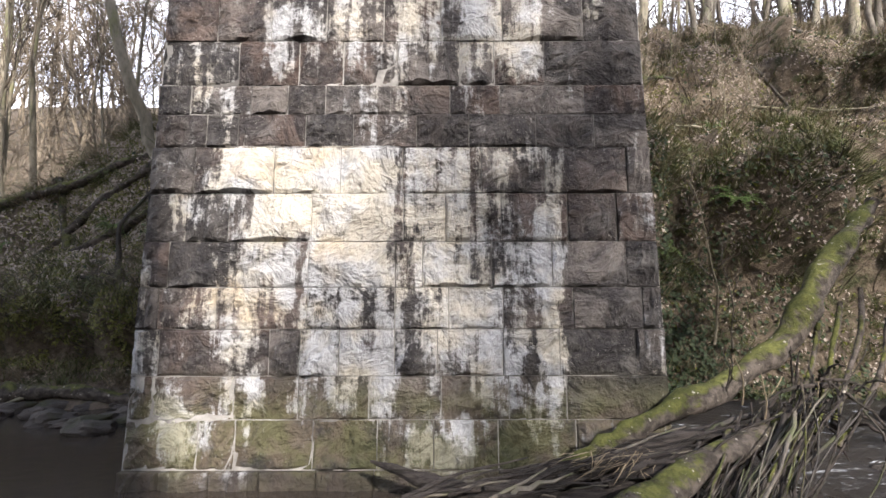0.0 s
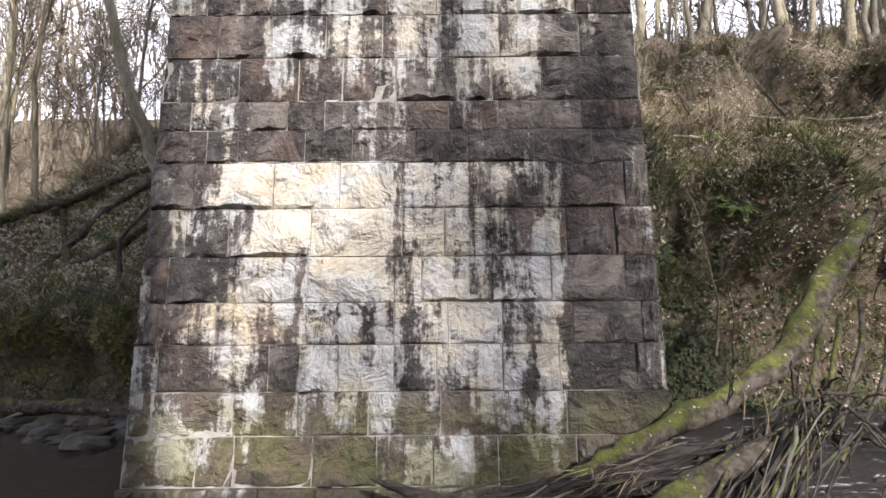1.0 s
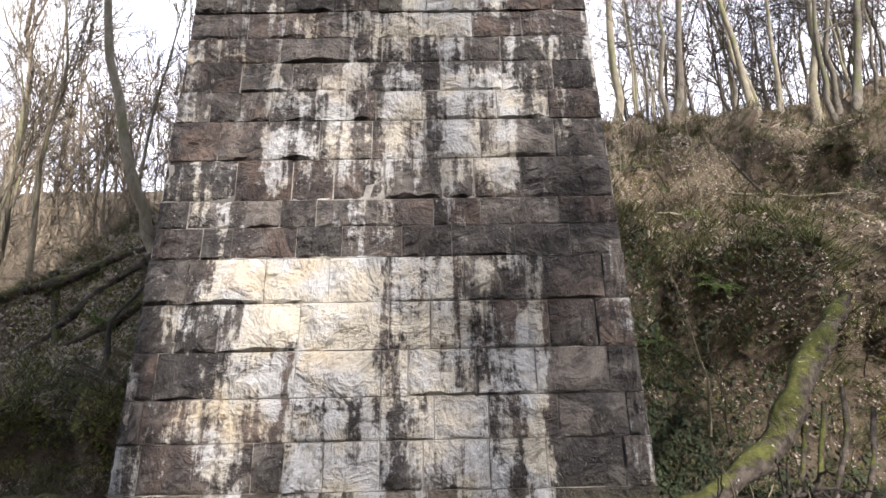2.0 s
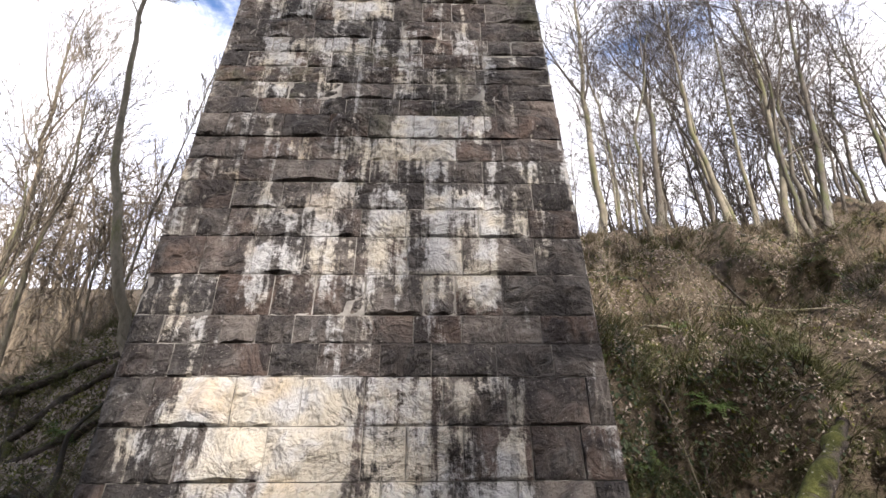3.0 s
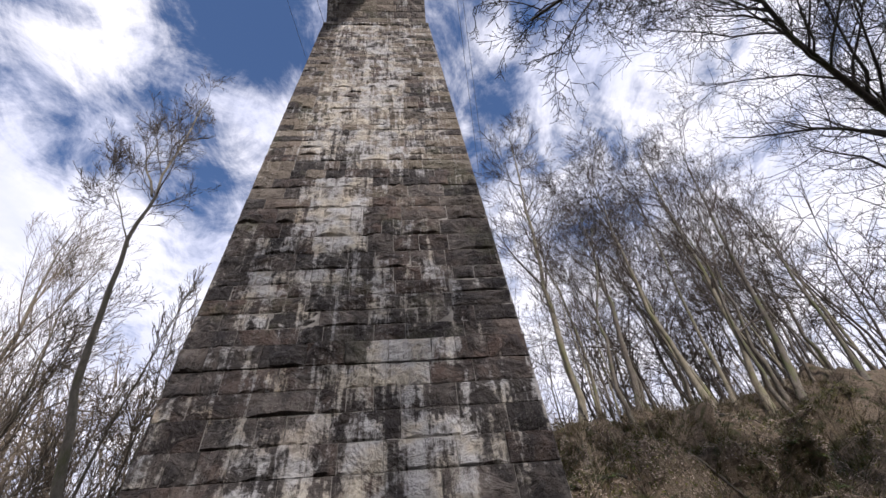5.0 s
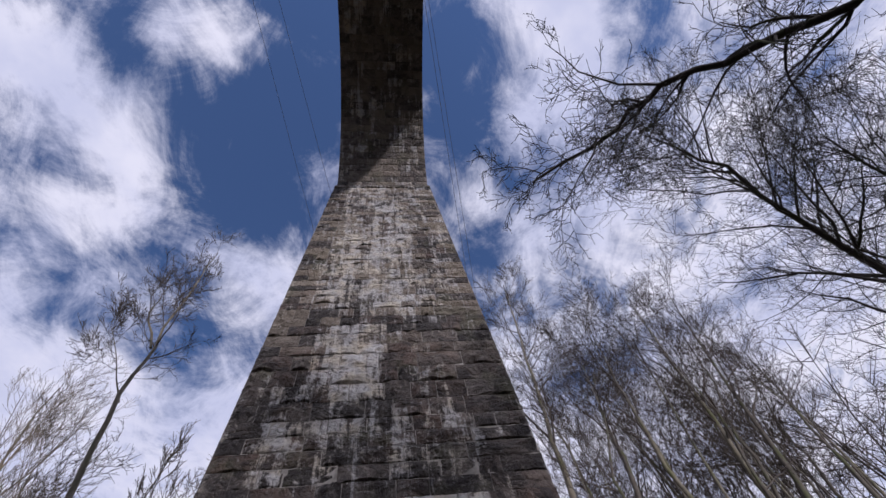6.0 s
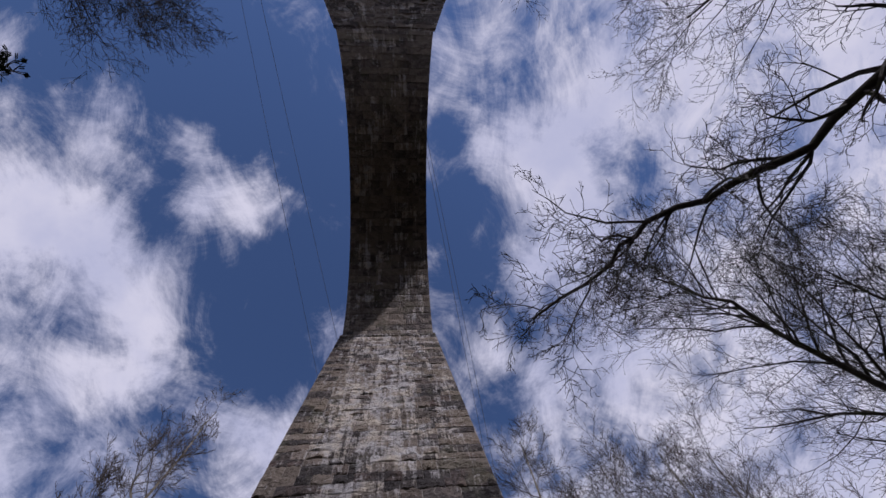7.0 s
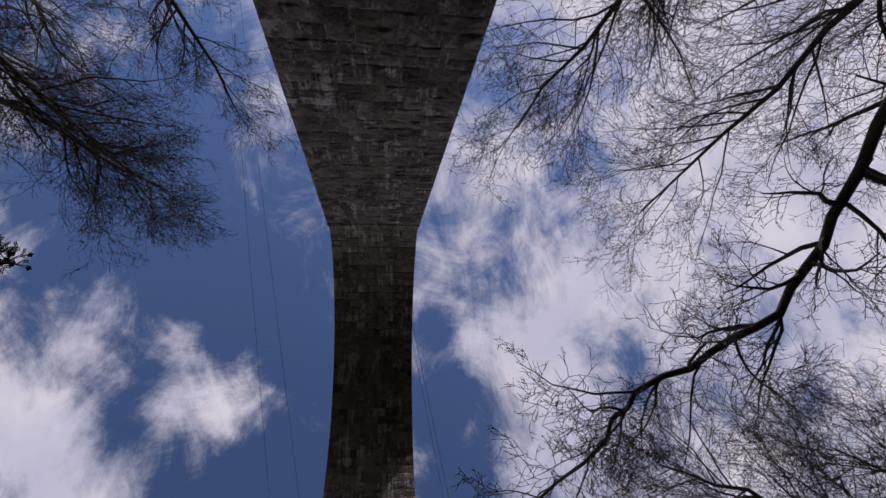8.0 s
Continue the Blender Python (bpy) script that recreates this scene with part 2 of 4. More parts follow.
MORTAR = plain("mortar", (0.16, 0.15, 0.135), (0.40, 0.38, 0.345), 3.0, c3=(0.06, 0.055, 0.05))
EARTH = plain("leafy_earth", (0.070, 0.054, 0.040), (0.195, 0.152, 0.106), 5.5, 0.95, 1.0, (0.042, 0.046, 0.018), dist=0.12)
BARK = plain("grey_bark", (0.07, 0.06, 0.05), (0.17, 0.15, 0.12), 7.0, 0.9, 0.8, (0.10, 0.11, 0.05), stretch=(1, 1, 0.3))
BARK_PALE = plain("pale_bark", (0.11, 0.095, 0.065), (0.27, 0.24, 0.18), 5.0, 0.85, 0.5, (0.15, 0.15, 0.07), stretch=(1, 1, 0.4))
BARK_DARK = plain("dark_bark", (0.03, 0.027, 0.024), (0.075, 0.065, 0.055), 7.0, 0.9, 0.7, (0.05, 0.055, 0.025), stretch=(1, 1, 0.4))
TWIG = plain("twig_bark", (0.05, 0.042, 0.035), (0.13, 0.11, 0.09), 9.0, 0.9, 0.3)
# brighter copy of the moss, puts extra light into the shaded left bank
LIFTED_MOSS = plain("lifted_moss", (0.095, 0.10, 0.028), (0.26, 0.25, 0.085), 8.0, 0.97, 0.6, (0.14, 0.115, 0.075), dist=0.02)
MOSS = plain("moss", (0.055, 0.062, 0.014), (0.17, 0.17, 0.035), 8.0, 0.97, 1.0, (0.075, 0.06, 0.04), dist=0.04)


def mossy_bark(name, bare):
    m, n = material(name)
    geo = n.add("ShaderNodeNewGeometry")
    pos = geo.outputs["Position"]
    up = n.xyz(geo.outputs["Normal"])[2]
    k, g, fine = n.noise(pos, 3.5, 6.0, 0.65, 0.4), n.noise(pos, 38.0, 5.0, 0.7), n.noise(pos, 9.0, 5.0, 0.65)
    bark = n.mix(n.ramp(fine, 0.35, 0.7), (0.035, 0.029, 0.023), (0.12, 0.10, 0.082))
    moss = n.mix(n.ramp(fine, 0.3, 0.7), (0.050, 0.055, 0.016), (0.125, 0.128, 0.036))
    moss = n.mix(n.math("MULTIPLY", n.ramp(g, 0.4, 0.7), 0.6), moss, (0.045, 0.045, 0.012))
    on = n.ramp(n.math("MULTIPLY_ADD", up, 0.26, k), 0.50 + bare, 0.66 + bare)
    c = n.mix(on, bark, moss)
    c = n.mix(n.math("MULTIPLY", n.ramp(n.noise(pos, 14.0, 3.0), 0.66, 0.70), 0.8), c, (0.36, 0.33, 0.28))
    finish(n, c, 0.95, n.math("ADD", n.math("MULTIPLY", g, 0.5), n.math("MULTIPLY_ADD", on, 0.6, fine)), 1.0, 0.03, 0.2)
    return m


MOSSY_BARK, PATCHY_BARK = mossy_bark("mossy_bark", 0.04), mossy_bark("patchy_bark", 0.14)
ROOT = plain("wet_root", (0.020, 0.016, 0.013), (0.085, 0.069, 0.057), 22.0, 0.8, 1.0, (0.032, 0.029, 0.018), stretch=(0.16, 1, 1), dist=0.05)
DRIFT = plain("weathered_drift", (0.016, 0.013, 0.012), (0.095, 0.080, 0.070), 30.0, 0.85, 1.0, (0.028, 0.024, 0.019), stretch=(0.10, 1, 1), dist=0.05)
ROCK = plain("river_rock", (0.035, 0.03, 0.026), (0.085, 0.072, 0.06), 5.0, 0.85, 0.9, (0.04, 0.042, 0.02), dist=0.05)
BLEACHED_LEAF = plain("bleached_leaf", (0.22, 0.175, 0.14), (0.50, 0.43, 0.36), 40.0, 0.8, 0.1)
DEAD_LEAF = plain("dead_leaf", (0.10, 0.07, 0.045), (0.32, 0.255, 0.19), 40.0, 0.8, 0.1)
# tan twigs with the sun on the left woods put into the colour
LIT_STEM = plain("lit_tan_stem", (0.10, 0.08, 0.058), (0.26, 0.215, 0.155), 5.0, 0.85, 0.3)
GRASS = plain("rough_grass", (0.045, 0.058, 0.018), (0.14, 0.135, 0.055), 3.0, 0.8, 0.0)
STRAW = plain("dead_grass", (0.12, 0.095, 0.06), (0.27, 0.215, 0.14), 3.0, 0.85, 0.0)
IVY = plain("ivy_leaf", (0.018, 0.028, 0.012), (0.05, 0.066, 0.028), 20.0, 0.65, 0.1, spec=0.25)
FERN = plain("fern_leaf", (0.05, 0.09, 0.02), (0.12, 0.16, 0.05), 14.0, 0.7, 0.1)
NEEDLE = plain("spruce_needle", (0.012, 0.022, 0.012), (0.03, 0.045, 0.02), 14.0, 0.7, 0.1)
STEEL = plain("dull_wire", (0.10, 0.10, 0.11), (0.16, 0.16, 0.17), 4.0, 0.6, 0.0)


def river_material():
    m, n = material("river_water")
    pos = n.add("ShaderNodeNewGeometry").outputs["Position"]
    px, py, pz = n.xyz(pos)
    quick = n.ramp(n.math("ADD", px, n.math("MULTIPLY", py, 0.25)), 3.4, 5.6)
    small = n.noise(n.scaled(pos, (1.0, 1.6, 1.0)), 4.0, 5.0, 0.6, 0.4)
    rough_water = n.noise(n.scaled(pos, (0.9, 1.5, 1.0)), 2.6, 8.0, 0.68, 1.2)
    high = n.math("ADD", n.math("MULTIPLY", small, 0.10), n.math("MULTIPLY", n.math("MULTIPLY", rough_water, quick), 1.6))
    foam = n.math("MULTIPLY", quick, n.ramp(n.noise(n.scaled(pos, (0.8, 2.0, 1.0)), 2.4, 9.0, 0.74, 1.2), 0.57, 0.67))
    c = n.mix(n.math("MULTIPLY", foam, 0.85), n.mix(quick, (0.040, 0.033, 0.026), (0.026, 0.022, 0.019)), (0.62, 0.63, 0.65))
    b = finish(n, c, 0.5, high, 0.6, 0.15, 0.35)
    n.put(b.inputs["Roughness"], n.math("MULTIPLY_ADD", quick, 0.22, n.ramp(foam, 0.0, 1.0, 0.10, 0.5)))
    return m


WATER = river_material()


# ---- mesh helpers ----
def mesh_object(name, verts, faces, mat, parent=None, smooth=False):
    me = bpy.data.meshes.new(name)
    me.from_pydata([tuple(v) for v in verts], [], faces)
    me.materials.append(mat)
    if smooth:
        me.polygons.foreach_set("use_smooth", [True] * len(me.polygons))
    me.update()
    ob = new(name, me)
    if parent:
        ob.parent = parent
    return ob


def empty(name, at=(0, 0, 0)):
    ob = new(name)
    ob.location = at
    return ob


class Soup:
    """Collects tubes, leaves and boxes for one mesh."""

    def __init__(self):
        self.v, self.f = [], []

    def tube(self, pts, radii, sides=5, cap=True):
        base = len(self.v)
        pts = [Vector(p) for p in pts]
        ref = Vector((0.31, 0.83, 0.46)).normalized()
        for i, p in enumerate(pts):
            d = (pts[min(i + 1, len(pts) - 1)] - pts[max(i - 1, 0)])
            d = d.normalized() if d.length > 1e-9 else Vector((0, 0, 1))
            a = d.cross(ref)
            a = a.normalized() if a.length > 1e-4 else d.orthogonal().normalized()
            b = d.cross(a)
            for k in range(sides):
                t = 2 * math.pi * k / sides
                self.v.append(p + (a * math.cos(t) + b * math.sin(t)) * radii[i])
        for i in range(len(pts) - 1):
            for k in range(sides):
                q = base + i * sides
                self.f.append((q + k, q + (k + 1) % sides, q + sides + (k + 1) % sides, q + sides + k))
        if cap:
            self.f.append(tuple(base + k for k in range(sides)))
            self.f.append(tuple(base + (len(pts) - 1) * sides + k for k in reversed(range(sides))))

    def leaf(self, at, along, side, length, width, droop=0.15):
        b = len(self.v)
        n = along.cross(side)
        mid = at + along * length * 0.5 + n * length * droop
        self.v += [at, mid - side * width * 0.5, mid + side * width * 0.5, at + along * length]
        self.f += [(b, b + 1, b + 3, b + 2)]

    def blade(self, at, up, lean, length, width):
        b = len(self.v)
        s = up.cross(lean)
        s = (s.normalized() if s.length > 1e-5 else Vector((1, 0, 0))) * width * 0.5
        m = at + up * length * 0.6 + lean * length * 0.25
        e = at + up * length * 0.75 + lean * length * 0.75
        self.v += [at - s, at + s, m + s * 0.7, m - s * 0.7, e]
        self.f += [(b, b + 1, b + 2, b + 3), (b + 3, b + 2, b + 4)]

    def make(self, name, mat, parent=None, smooth=False):
        return mesh_object(name, self.v, self.f, mat, parent, smooth)


# ---- ground ----
def smooth(a, b, x):
    t = min(1.0, max(0.0, (x - a) / (b - a)))
    return t * t * (3 - 2 * t)


def fbm(x, y, s, o=4):
    return noise.fractal(Vector((x * s, y * s, 3.7)), 1.0, 2.0, o)


def crest_y(x):
    """Where the far hillside levels out."""
    return 17.2 + 0.30 * min(max(x, 2.0), 34.0)


def ground_z(x, y):
    """Height of the ground: the river bed, the banks and the hills round it."""
    n1, n2 = fbm(x, y, 0.11), fbm(x + 40, y, 0.45)
    # far bank, right of the pier
    foot = 9.2 + 0.25 * n1 + 0.1 * max(0.0, x - 8)
    crest = crest_y(x)
    h = (y + 0.9 * n1 - foot - 1.2) / 3.1
    step = 1.5 * (smooth(0.0, 0.30, h - math.floor(h)) - (h - math.floor(h))) * smooth(0.0, 1.0, h)
    yy = y + 0.5 * n2
    right = -0.7 + 0.5 * smooth(foot - 0.8, foot, yy) + 3.7 * smooth(foot, foot + 1.5, yy) + (0.95 + 0.008 * min(16.0, max(0.0, x - 11))) * max(0.0, min(yy, crest) - foot - 1.0) + 0.12 * max(0.0, yy - crest) + step * (1 - smooth(crest - 2, crest, yy))
    n3 = fbm(x, y + 20, 1.1)
    right += -0.55 * abs(fbm(x + 15, y, 0.85)) * smooth(foot, foot + 1, y) + 0.2 + 0.30 * n3 * smooth(foot, foot + 1, y) + 0.45 * n2 * smooth(foot + 0.3, foot + 2, y) + 0.8 * n1 * smooth(foot + 2, foot + 8, y)
    # far bank, left of the pier
    top = 3.9 + 0.68 * (max(min(x, -4.0), -15.5) + 12.0)
    left = -0.7 + 0.85 * smooth(7.9, 9.0, yy) + 0.35 * smooth(9.0, 10.0, yy) + 1.3 * smooth(10.0, 10.5, yy) + max(0.0, top - 1.8) * smooth(10.4, 13.6, yy) ** 0.8
    left += 0.16 * n3 * smooth(8.6, 10.2, y) + 0.22 * n2 * smooth(8.6, 10.5, y) + 0.58 * max(0.0, min(y, 55) - 16) * smooth(16, 24, y)
    k = smooth(-3.5, 2.5, x)
    far_side = left * (1 - k) + right * k
    # near bank, behind the camera
    yb = -y + 5.0 * smooth(-8, -13, x)
    ridge = 0.42 + 0.36 * smooth(-20, 10, x)
    behind = -0.7 + 2.2 * smooth(8.0, 10.5, yb + 0.5 * n2) + ridge * max(0.0, min(yb, 52 + 0.4 * min(60.0, max(0.0, x - 12))) - 10.0) + 0.4 * n2 * smooth(9, 12, yb) + 1.5 * n1 * smooth(12, 20, yb)
    # the shoal on which the camera stands
    shoal = -0.7 + 0.95 * smooth(2.6, 1.2, math.hypot(x * 0.8, y + 1.0) + 0.9 * n2 + 0.3 * fbm(x, y + 20, 1.1))
    z = max(far_side if y > 0 else -0.7, behind if yb > 0 else -0.7, shoal)
    far = math.hypot(x, y)
    z -= max(0.0, z - 6.0) * smooth(110, 260, far) * 0.8
    return z


def overhang(x, y, z):
    """How far the turf leans out over the washed-out foot of the bank."""
    k = 0.55 + 0.75 * fbm(x * 1.4, 7.0, 0.6)
    if x > 1.0 and 8.0 < y < 13.5:
        return 1.75 * k * smooth(2.3, 3.1, z) * (1 - smooth(3.4, 6.0, z))
    if x < -2.0 and 8.5 < y < 12.5:
        return 0.85 * k * smooth(0.7, 1.6, z) * (1 - smooth(1.8, 3.2, z))
    return 0.0


def scarp(x, y):
    """Washed-out lips along the terraces of the right bank."""
    if x < 3.0 or y < 10.2 or y > 19.0:
        return 0.0
    foot = 9.2 + 0.25 * fbm(x, y, 0.11) + 0.1 * max(0.0, x - 8)
    h = (y + 0.9 * fbm(x, y, 0.11) - foot - 1.2) / 3.1
    f = h - math.floor(h)
    return 1.3 * smooth(0.05, 0.5, fbm(x + 3, y * 0.6, 0.4) + 0.25) * smooth(0.08, 0.30, f) * (1 - smooth(0.32, 0.85, f)) * smooth(0.0, 0.5, h)


def ground_point(x, y):
    z = ground_z(x, y)
    return Vector((x, y - overhang(x, y, z) - scarp(x, y), z))


def build_ground():
    a = [-700, -450, -280, -180, -120, -85, -62] + list(np.arange(-48, -22, 2.0)) + list(np.arange(-22, 26, 0.32)) + list(np.arange(26, 52, 2.0)) + [62, 85, 120, 180, 280, 450, 700]
    b = [-700, -450, -280, -180, -120, -85, -62] + list(np.arange(-48, -14, 2.0)) + list(np.arange(-14, 5, 0.7)) + list(np.arange(5, 8.4, 0.32)) + list(np.arange(8.4, 13, 0.16)) + list(np.arange(13, 32, 0.32)) + list(np.arange(32, 52, 2.0)) + [62, 85, 120, 180, 280, 450, 700]
    verts = [ground_point(x, y) for y in b for x in a]
    w = len(a)
    faces = [(j * w + i, j * w + i + 1, (j + 1) * w + i + 1, (j + 1) * w + i) for j in range(len(b) - 1) for i in range(w - 1)]
    ob = mesh_object("ground", verts, faces, EARTH, smooth=True)
    tagged(ob, "steep brown woodland bank covered in leaf litter", "ground", kind="structure")


build_ground()
water = mesh_object("water", [(-300, -9.5, 0), (300, -9.5, 0), (300, 12, 0), (-300, 12, 0)], [(0, 1, 2, 3)], WATER)
tagged(water, "dark shallow river with pale rapids", "river", kind="structure")

# ---- the viaduct ----
THICK = 2.9


def prism(name, ring_low, ring_high, mat, parent):
    n = len(ring_low)
    faces = [(i, (i + 1) % n, n + (i + 1) % n, n + i) for i in range(n)] + [tuple(reversed(range(n))), tuple(range(n, 2 * n))]
    return mesh_object(name, list(ring_low) + list(ring_high), faces, mat, parent)


def block_mesh(seed, nx=9, nz=6):
    """A rock-faced stone one unit wide and high, 0.42 m deep, its face towards -y: it swells out of its bed and is broken into facets."""
    rng = random.Random(seed)
    verts, faces = [], []
    o = Vector((seed * 7.7, 0, 0))
    belly, swell, lean = rng.uniform(0.16, 0.55), rng.uniform(0.035, 0.085), rng.uniform(-0.025, 0.025)
    chips = [(rng.random(), rng.random(), rng.uniform(0.12, 0.3), rng.uniform(0.02, 0.05)) for _ in range(3)]
    for j in range(nz + 1):
        for i in range(nx + 1):
            u, v = i / nx, j / nz
            rim = i in (0, nx) or j in (0, nz)
            du = 0 if i in (0, nx) else rng.uniform(-0.022, 0.022) + (-0.080 if i == 1 else 0.080 if i == nx - 1 else 0)
            dv = 0 if j in (0, nz) else rng.uniform(-0.032, 0.032) + (-0.105 if j == 1 else 0.105 if j == nz - 1 else 0)
            u, v = u + du, v + dv
            across = min(1.0, min(u, 1 - u) * 6.0)
            body = swell * across * (1 - abs((v - belly) / max(belly, 1 - belly)) ** 1.6)
            rock = abs(noise.noise(Vector((u * 2.6, v * 1.9, 0)) + o)) * 0.085 - 0.022 + noise.noise(Vector((u * 6.5, v * 4, 3)) + o) * 0.028
            for cu_, cv_, cr, depth in chips:
                if math.hypot(u - cu_, (v - cv_) * 0.6) < cr:
                    rock -= depth * 0.6
            out = 0.010 - 0.022 * rng.random() if rim else -min(0.105, max(0.0, 0.012 + body + rock + lean * (u - 0.5) + rng.uniform(-0.007, 0.007)))
            verts.append((u - 0.5, out, v))
    w = nx + 1
    for j in range(nz):
        for i in range(nx):
            q = j * w + i
            faces.append((q, q + 1, q + w + 1, q + w))
    rim = [i for i in range(w)] + [j * w + nx for j in range(1, nz + 1)] + [nz * w + i for i in range(nx - 1, -1, -1)] + [j * w for j in range(nz - 1, 0, -1)]
    back = len(verts)
    for q in rim:
        verts.append((verts[q][0], 0.42, verts[q][2]))
    k = len(rim)
    for i in range(k):
        faces.append((rim[(i + 1) % k], rim[i], back + i, back + (i + 1) % k))
    return verts, faces


BLOCKS = [block_mesh(s) for s in range(22)]
BLOCK_DATA = {}


def block_data(i, mat):
    if (i, mat.name) not in BLOCK_DATA:
        me = bpy.data.meshes.new("stone")
        me.from_pydata(BLOCKS[i][0], [], BLOCKS[i][1])
        me.materials.append(mat)
        BLOCK_DATA[(i, mat.name)] = me
    return BLOCK_DATA[(i, mat.name)]


COURSES = [-0.45, 0.17, 0.66, 1.10, 1.58, 2.02, 2.51, 3.04, 3.56, 3.94, 4.28, 4.81, 5.34, 5.76, 6.20, 6.58, 6.98, 7.40, 7.74, 8.08, 8.42, 8.75, 9.10, 9.55, 10.05, 10.53, 11.03, 11.38]
JOINTS = {2: (-3.09, -2.25, -1.58, -0.85, -0.1, 0.6, 1.2), 3: (-3.06, -1.9, -1.58, -1.17, -0.59, -0.14, 0.55, 1.14, 1.94), 4: (-3.09, -2.48, -1.52, -0.59, -0.02, 0.56, 1.30, 2.03),
          5: (-3.02, -2.29, -1.52, -0.59, -0.30, 0.44, 1.09, 1.88), 6: (-2.86, -2.40, -1.50, -0.51, -0.05, 0.55, 1.27, 1.80), 7: (-2.80, -1.93, -1.20, -0.52, 0.34, 1.04, 1.93),
          8: (-2.70, -2.35, -1.60, -1.07, -0.37, 0.21, 0.95, 1.6), 9: (-2.9, -2.22, -1.81, -1.39, -0.66, 0.0, 0.56, 1.5), 10: (-2.38, -1.7, -1.2, -0.59, 0.11, 0.5, 1.07), 11: (-2.64, -2.03, -1.4, -0.75, -0.1, 0.6, 1.52)}


def pier(name, sign, mat, label, single_below):
    """A battered pier of rock-faced courses. sign 1: its face looks to -y; -1: to +y."""
    rng = random.Random(5 if sign > 0 else 9)
    top = empty(name, (X0, face_y(0) if sign > 0 else FAR + BATTER * SPRING, 0))
    tagged(top, label, "bridge pier")

    def fy(z):
        return face_y(z) if sign > 0 else FAR + BATTER * (SPRING - z)

    def edges(z):
        if sign > 0:
            return X0 - half(z), X0 + half(z)
        lean, h = 0.02 * (SPRING - z), SOFFIT + 0.06 + 0.004 * (SPRING - z)
        return X0 + lean - h, X0 + lean + h

    def ring(z, inset):
        e0, e1 = edges(z)
        e0, e1 = e0 + inset, e1 - inset
        f, bk = fy(z) + sign * inset, (face_y(SPRING) if sign > 0 else FAR) + sign * (THICK + BATTER * (SPRING - z))
        return [Vector(p) - top.location for p in ((e0, f, z), (e1, f, z), (e1, bk, z), (e0, bk, z))]

    prism("core", ring(-1.0, 0.0), ring(SPRING, 0.0), MORTAR, top)
    zs = list(COURSES)
    while zs[-1] < SPRING - 0.62:
        zs.append(zs[-1] + rng.choice((0.28, 0.33, 0.36, 0.40, 0.44)))
    zs[-1] = SPRING - 0.30
    zs.append(SPRING)
    high = Soup()
    turn = math.degrees(math.atan(BATTER))
    for ci in range(len(zs) - 1):
        z0, z1 = zs[ci], zs[ci + 1]
        zm = (z0 + z1) / 2
        lo, hi = edges(zm)
        if sign > 0 and ci in JOINTS:
            cuts = [lo] + list(JOINTS[ci]) + [hi]
        else:
            cuts, side = [lo], ci % 2
            x = lo + (0.75 if side else 0.42)
            while x < hi - 0.55:
                cuts.append(x)
                x += rng.choice((0.38, 0.5, 0.58, 0.66, 0.8, 0.95)) * (1.0 if zm < 12 else 0.9)
            cuts.append(hi)
        proud = rng.uniform(-0.004, 0.014) + (0.06 if ci == 0 else 0.05 if ci == len(zs) - 2 else 0.03 if abs(z1 - 7.40) < 0.01 else 0.0)
        for a, b in zip(cuts[:-1], cuts[1:]):
            out = proud + rng.uniform(-0.004, 0.014)
            m = pose((a + b) / 2, fy(z0) - sign * out, z0 + 0.004, -turn * sign, 0, 0 if sign > 0 else 180) @ Matrix.Diagonal((b - a - 0.012, min(1.0, (z1 - z0) * 2.2 - 0.1), z1 - z0 - 0.010, 1))
            if sign < 0:
                m = pose((a + b) / 2, fy(z0) - sign * out, z0 + 0.004, 0, 0, 180) @ pose(0, 0, 0, -turn, 0, 0) @ Matrix.Diagonal((b - a - 0.012, min(1.0, (z1 - z0) * 2.2 - 0.1), z1 - z0 - 0.010, 1))
            i = rng.randrange(len(BLOCKS))
            flip = rng.random() < 0.5
            if flip:
                m = m @ pose(0, 0, 0.5) @ pose(0, 0, 0, 0, 180, 0) @ pose(0, 0, -0.5)
            m = Matrix.Translation(-top.location) @ m
            if zm < single_below:
                ob = new("stone", block_data(i, mat))
                ob.parent = top
                ob.matrix_basis = m
            else:
                q = len(high.v)
                high.v += [m @ Vector(v) for v in BLOCKS[i][0]]
                high.f += [tuple(q + k for k in f) for f in BLOCKS[i][1]]
    up = high.make("upper_masonry", mat, top)
    tagged(up, kind="stuff")
    return top


RISE = 5.2
SPAN_Y0, SPAN_Y1 = FAR, face_y(SPRING)
MID_Y, HALF_SPAN = (SPAN_Y0 + SPAN_Y1) / 2, (SPAN_Y1 - SPAN_Y0) / 2
RADIUS = (HALF_SPAN ** 2 + RISE ** 2) / (2 * RISE)
CENTRE_Z = SPRING + RISE - RADIUS
ANGLE = math.asin(HALF_SPAN / RADIUS)


def arch_point(a, r, x):
    return Vector((x, MID_Y + r * math.sin(a), CENTRE_Z + r * math.cos(a)))


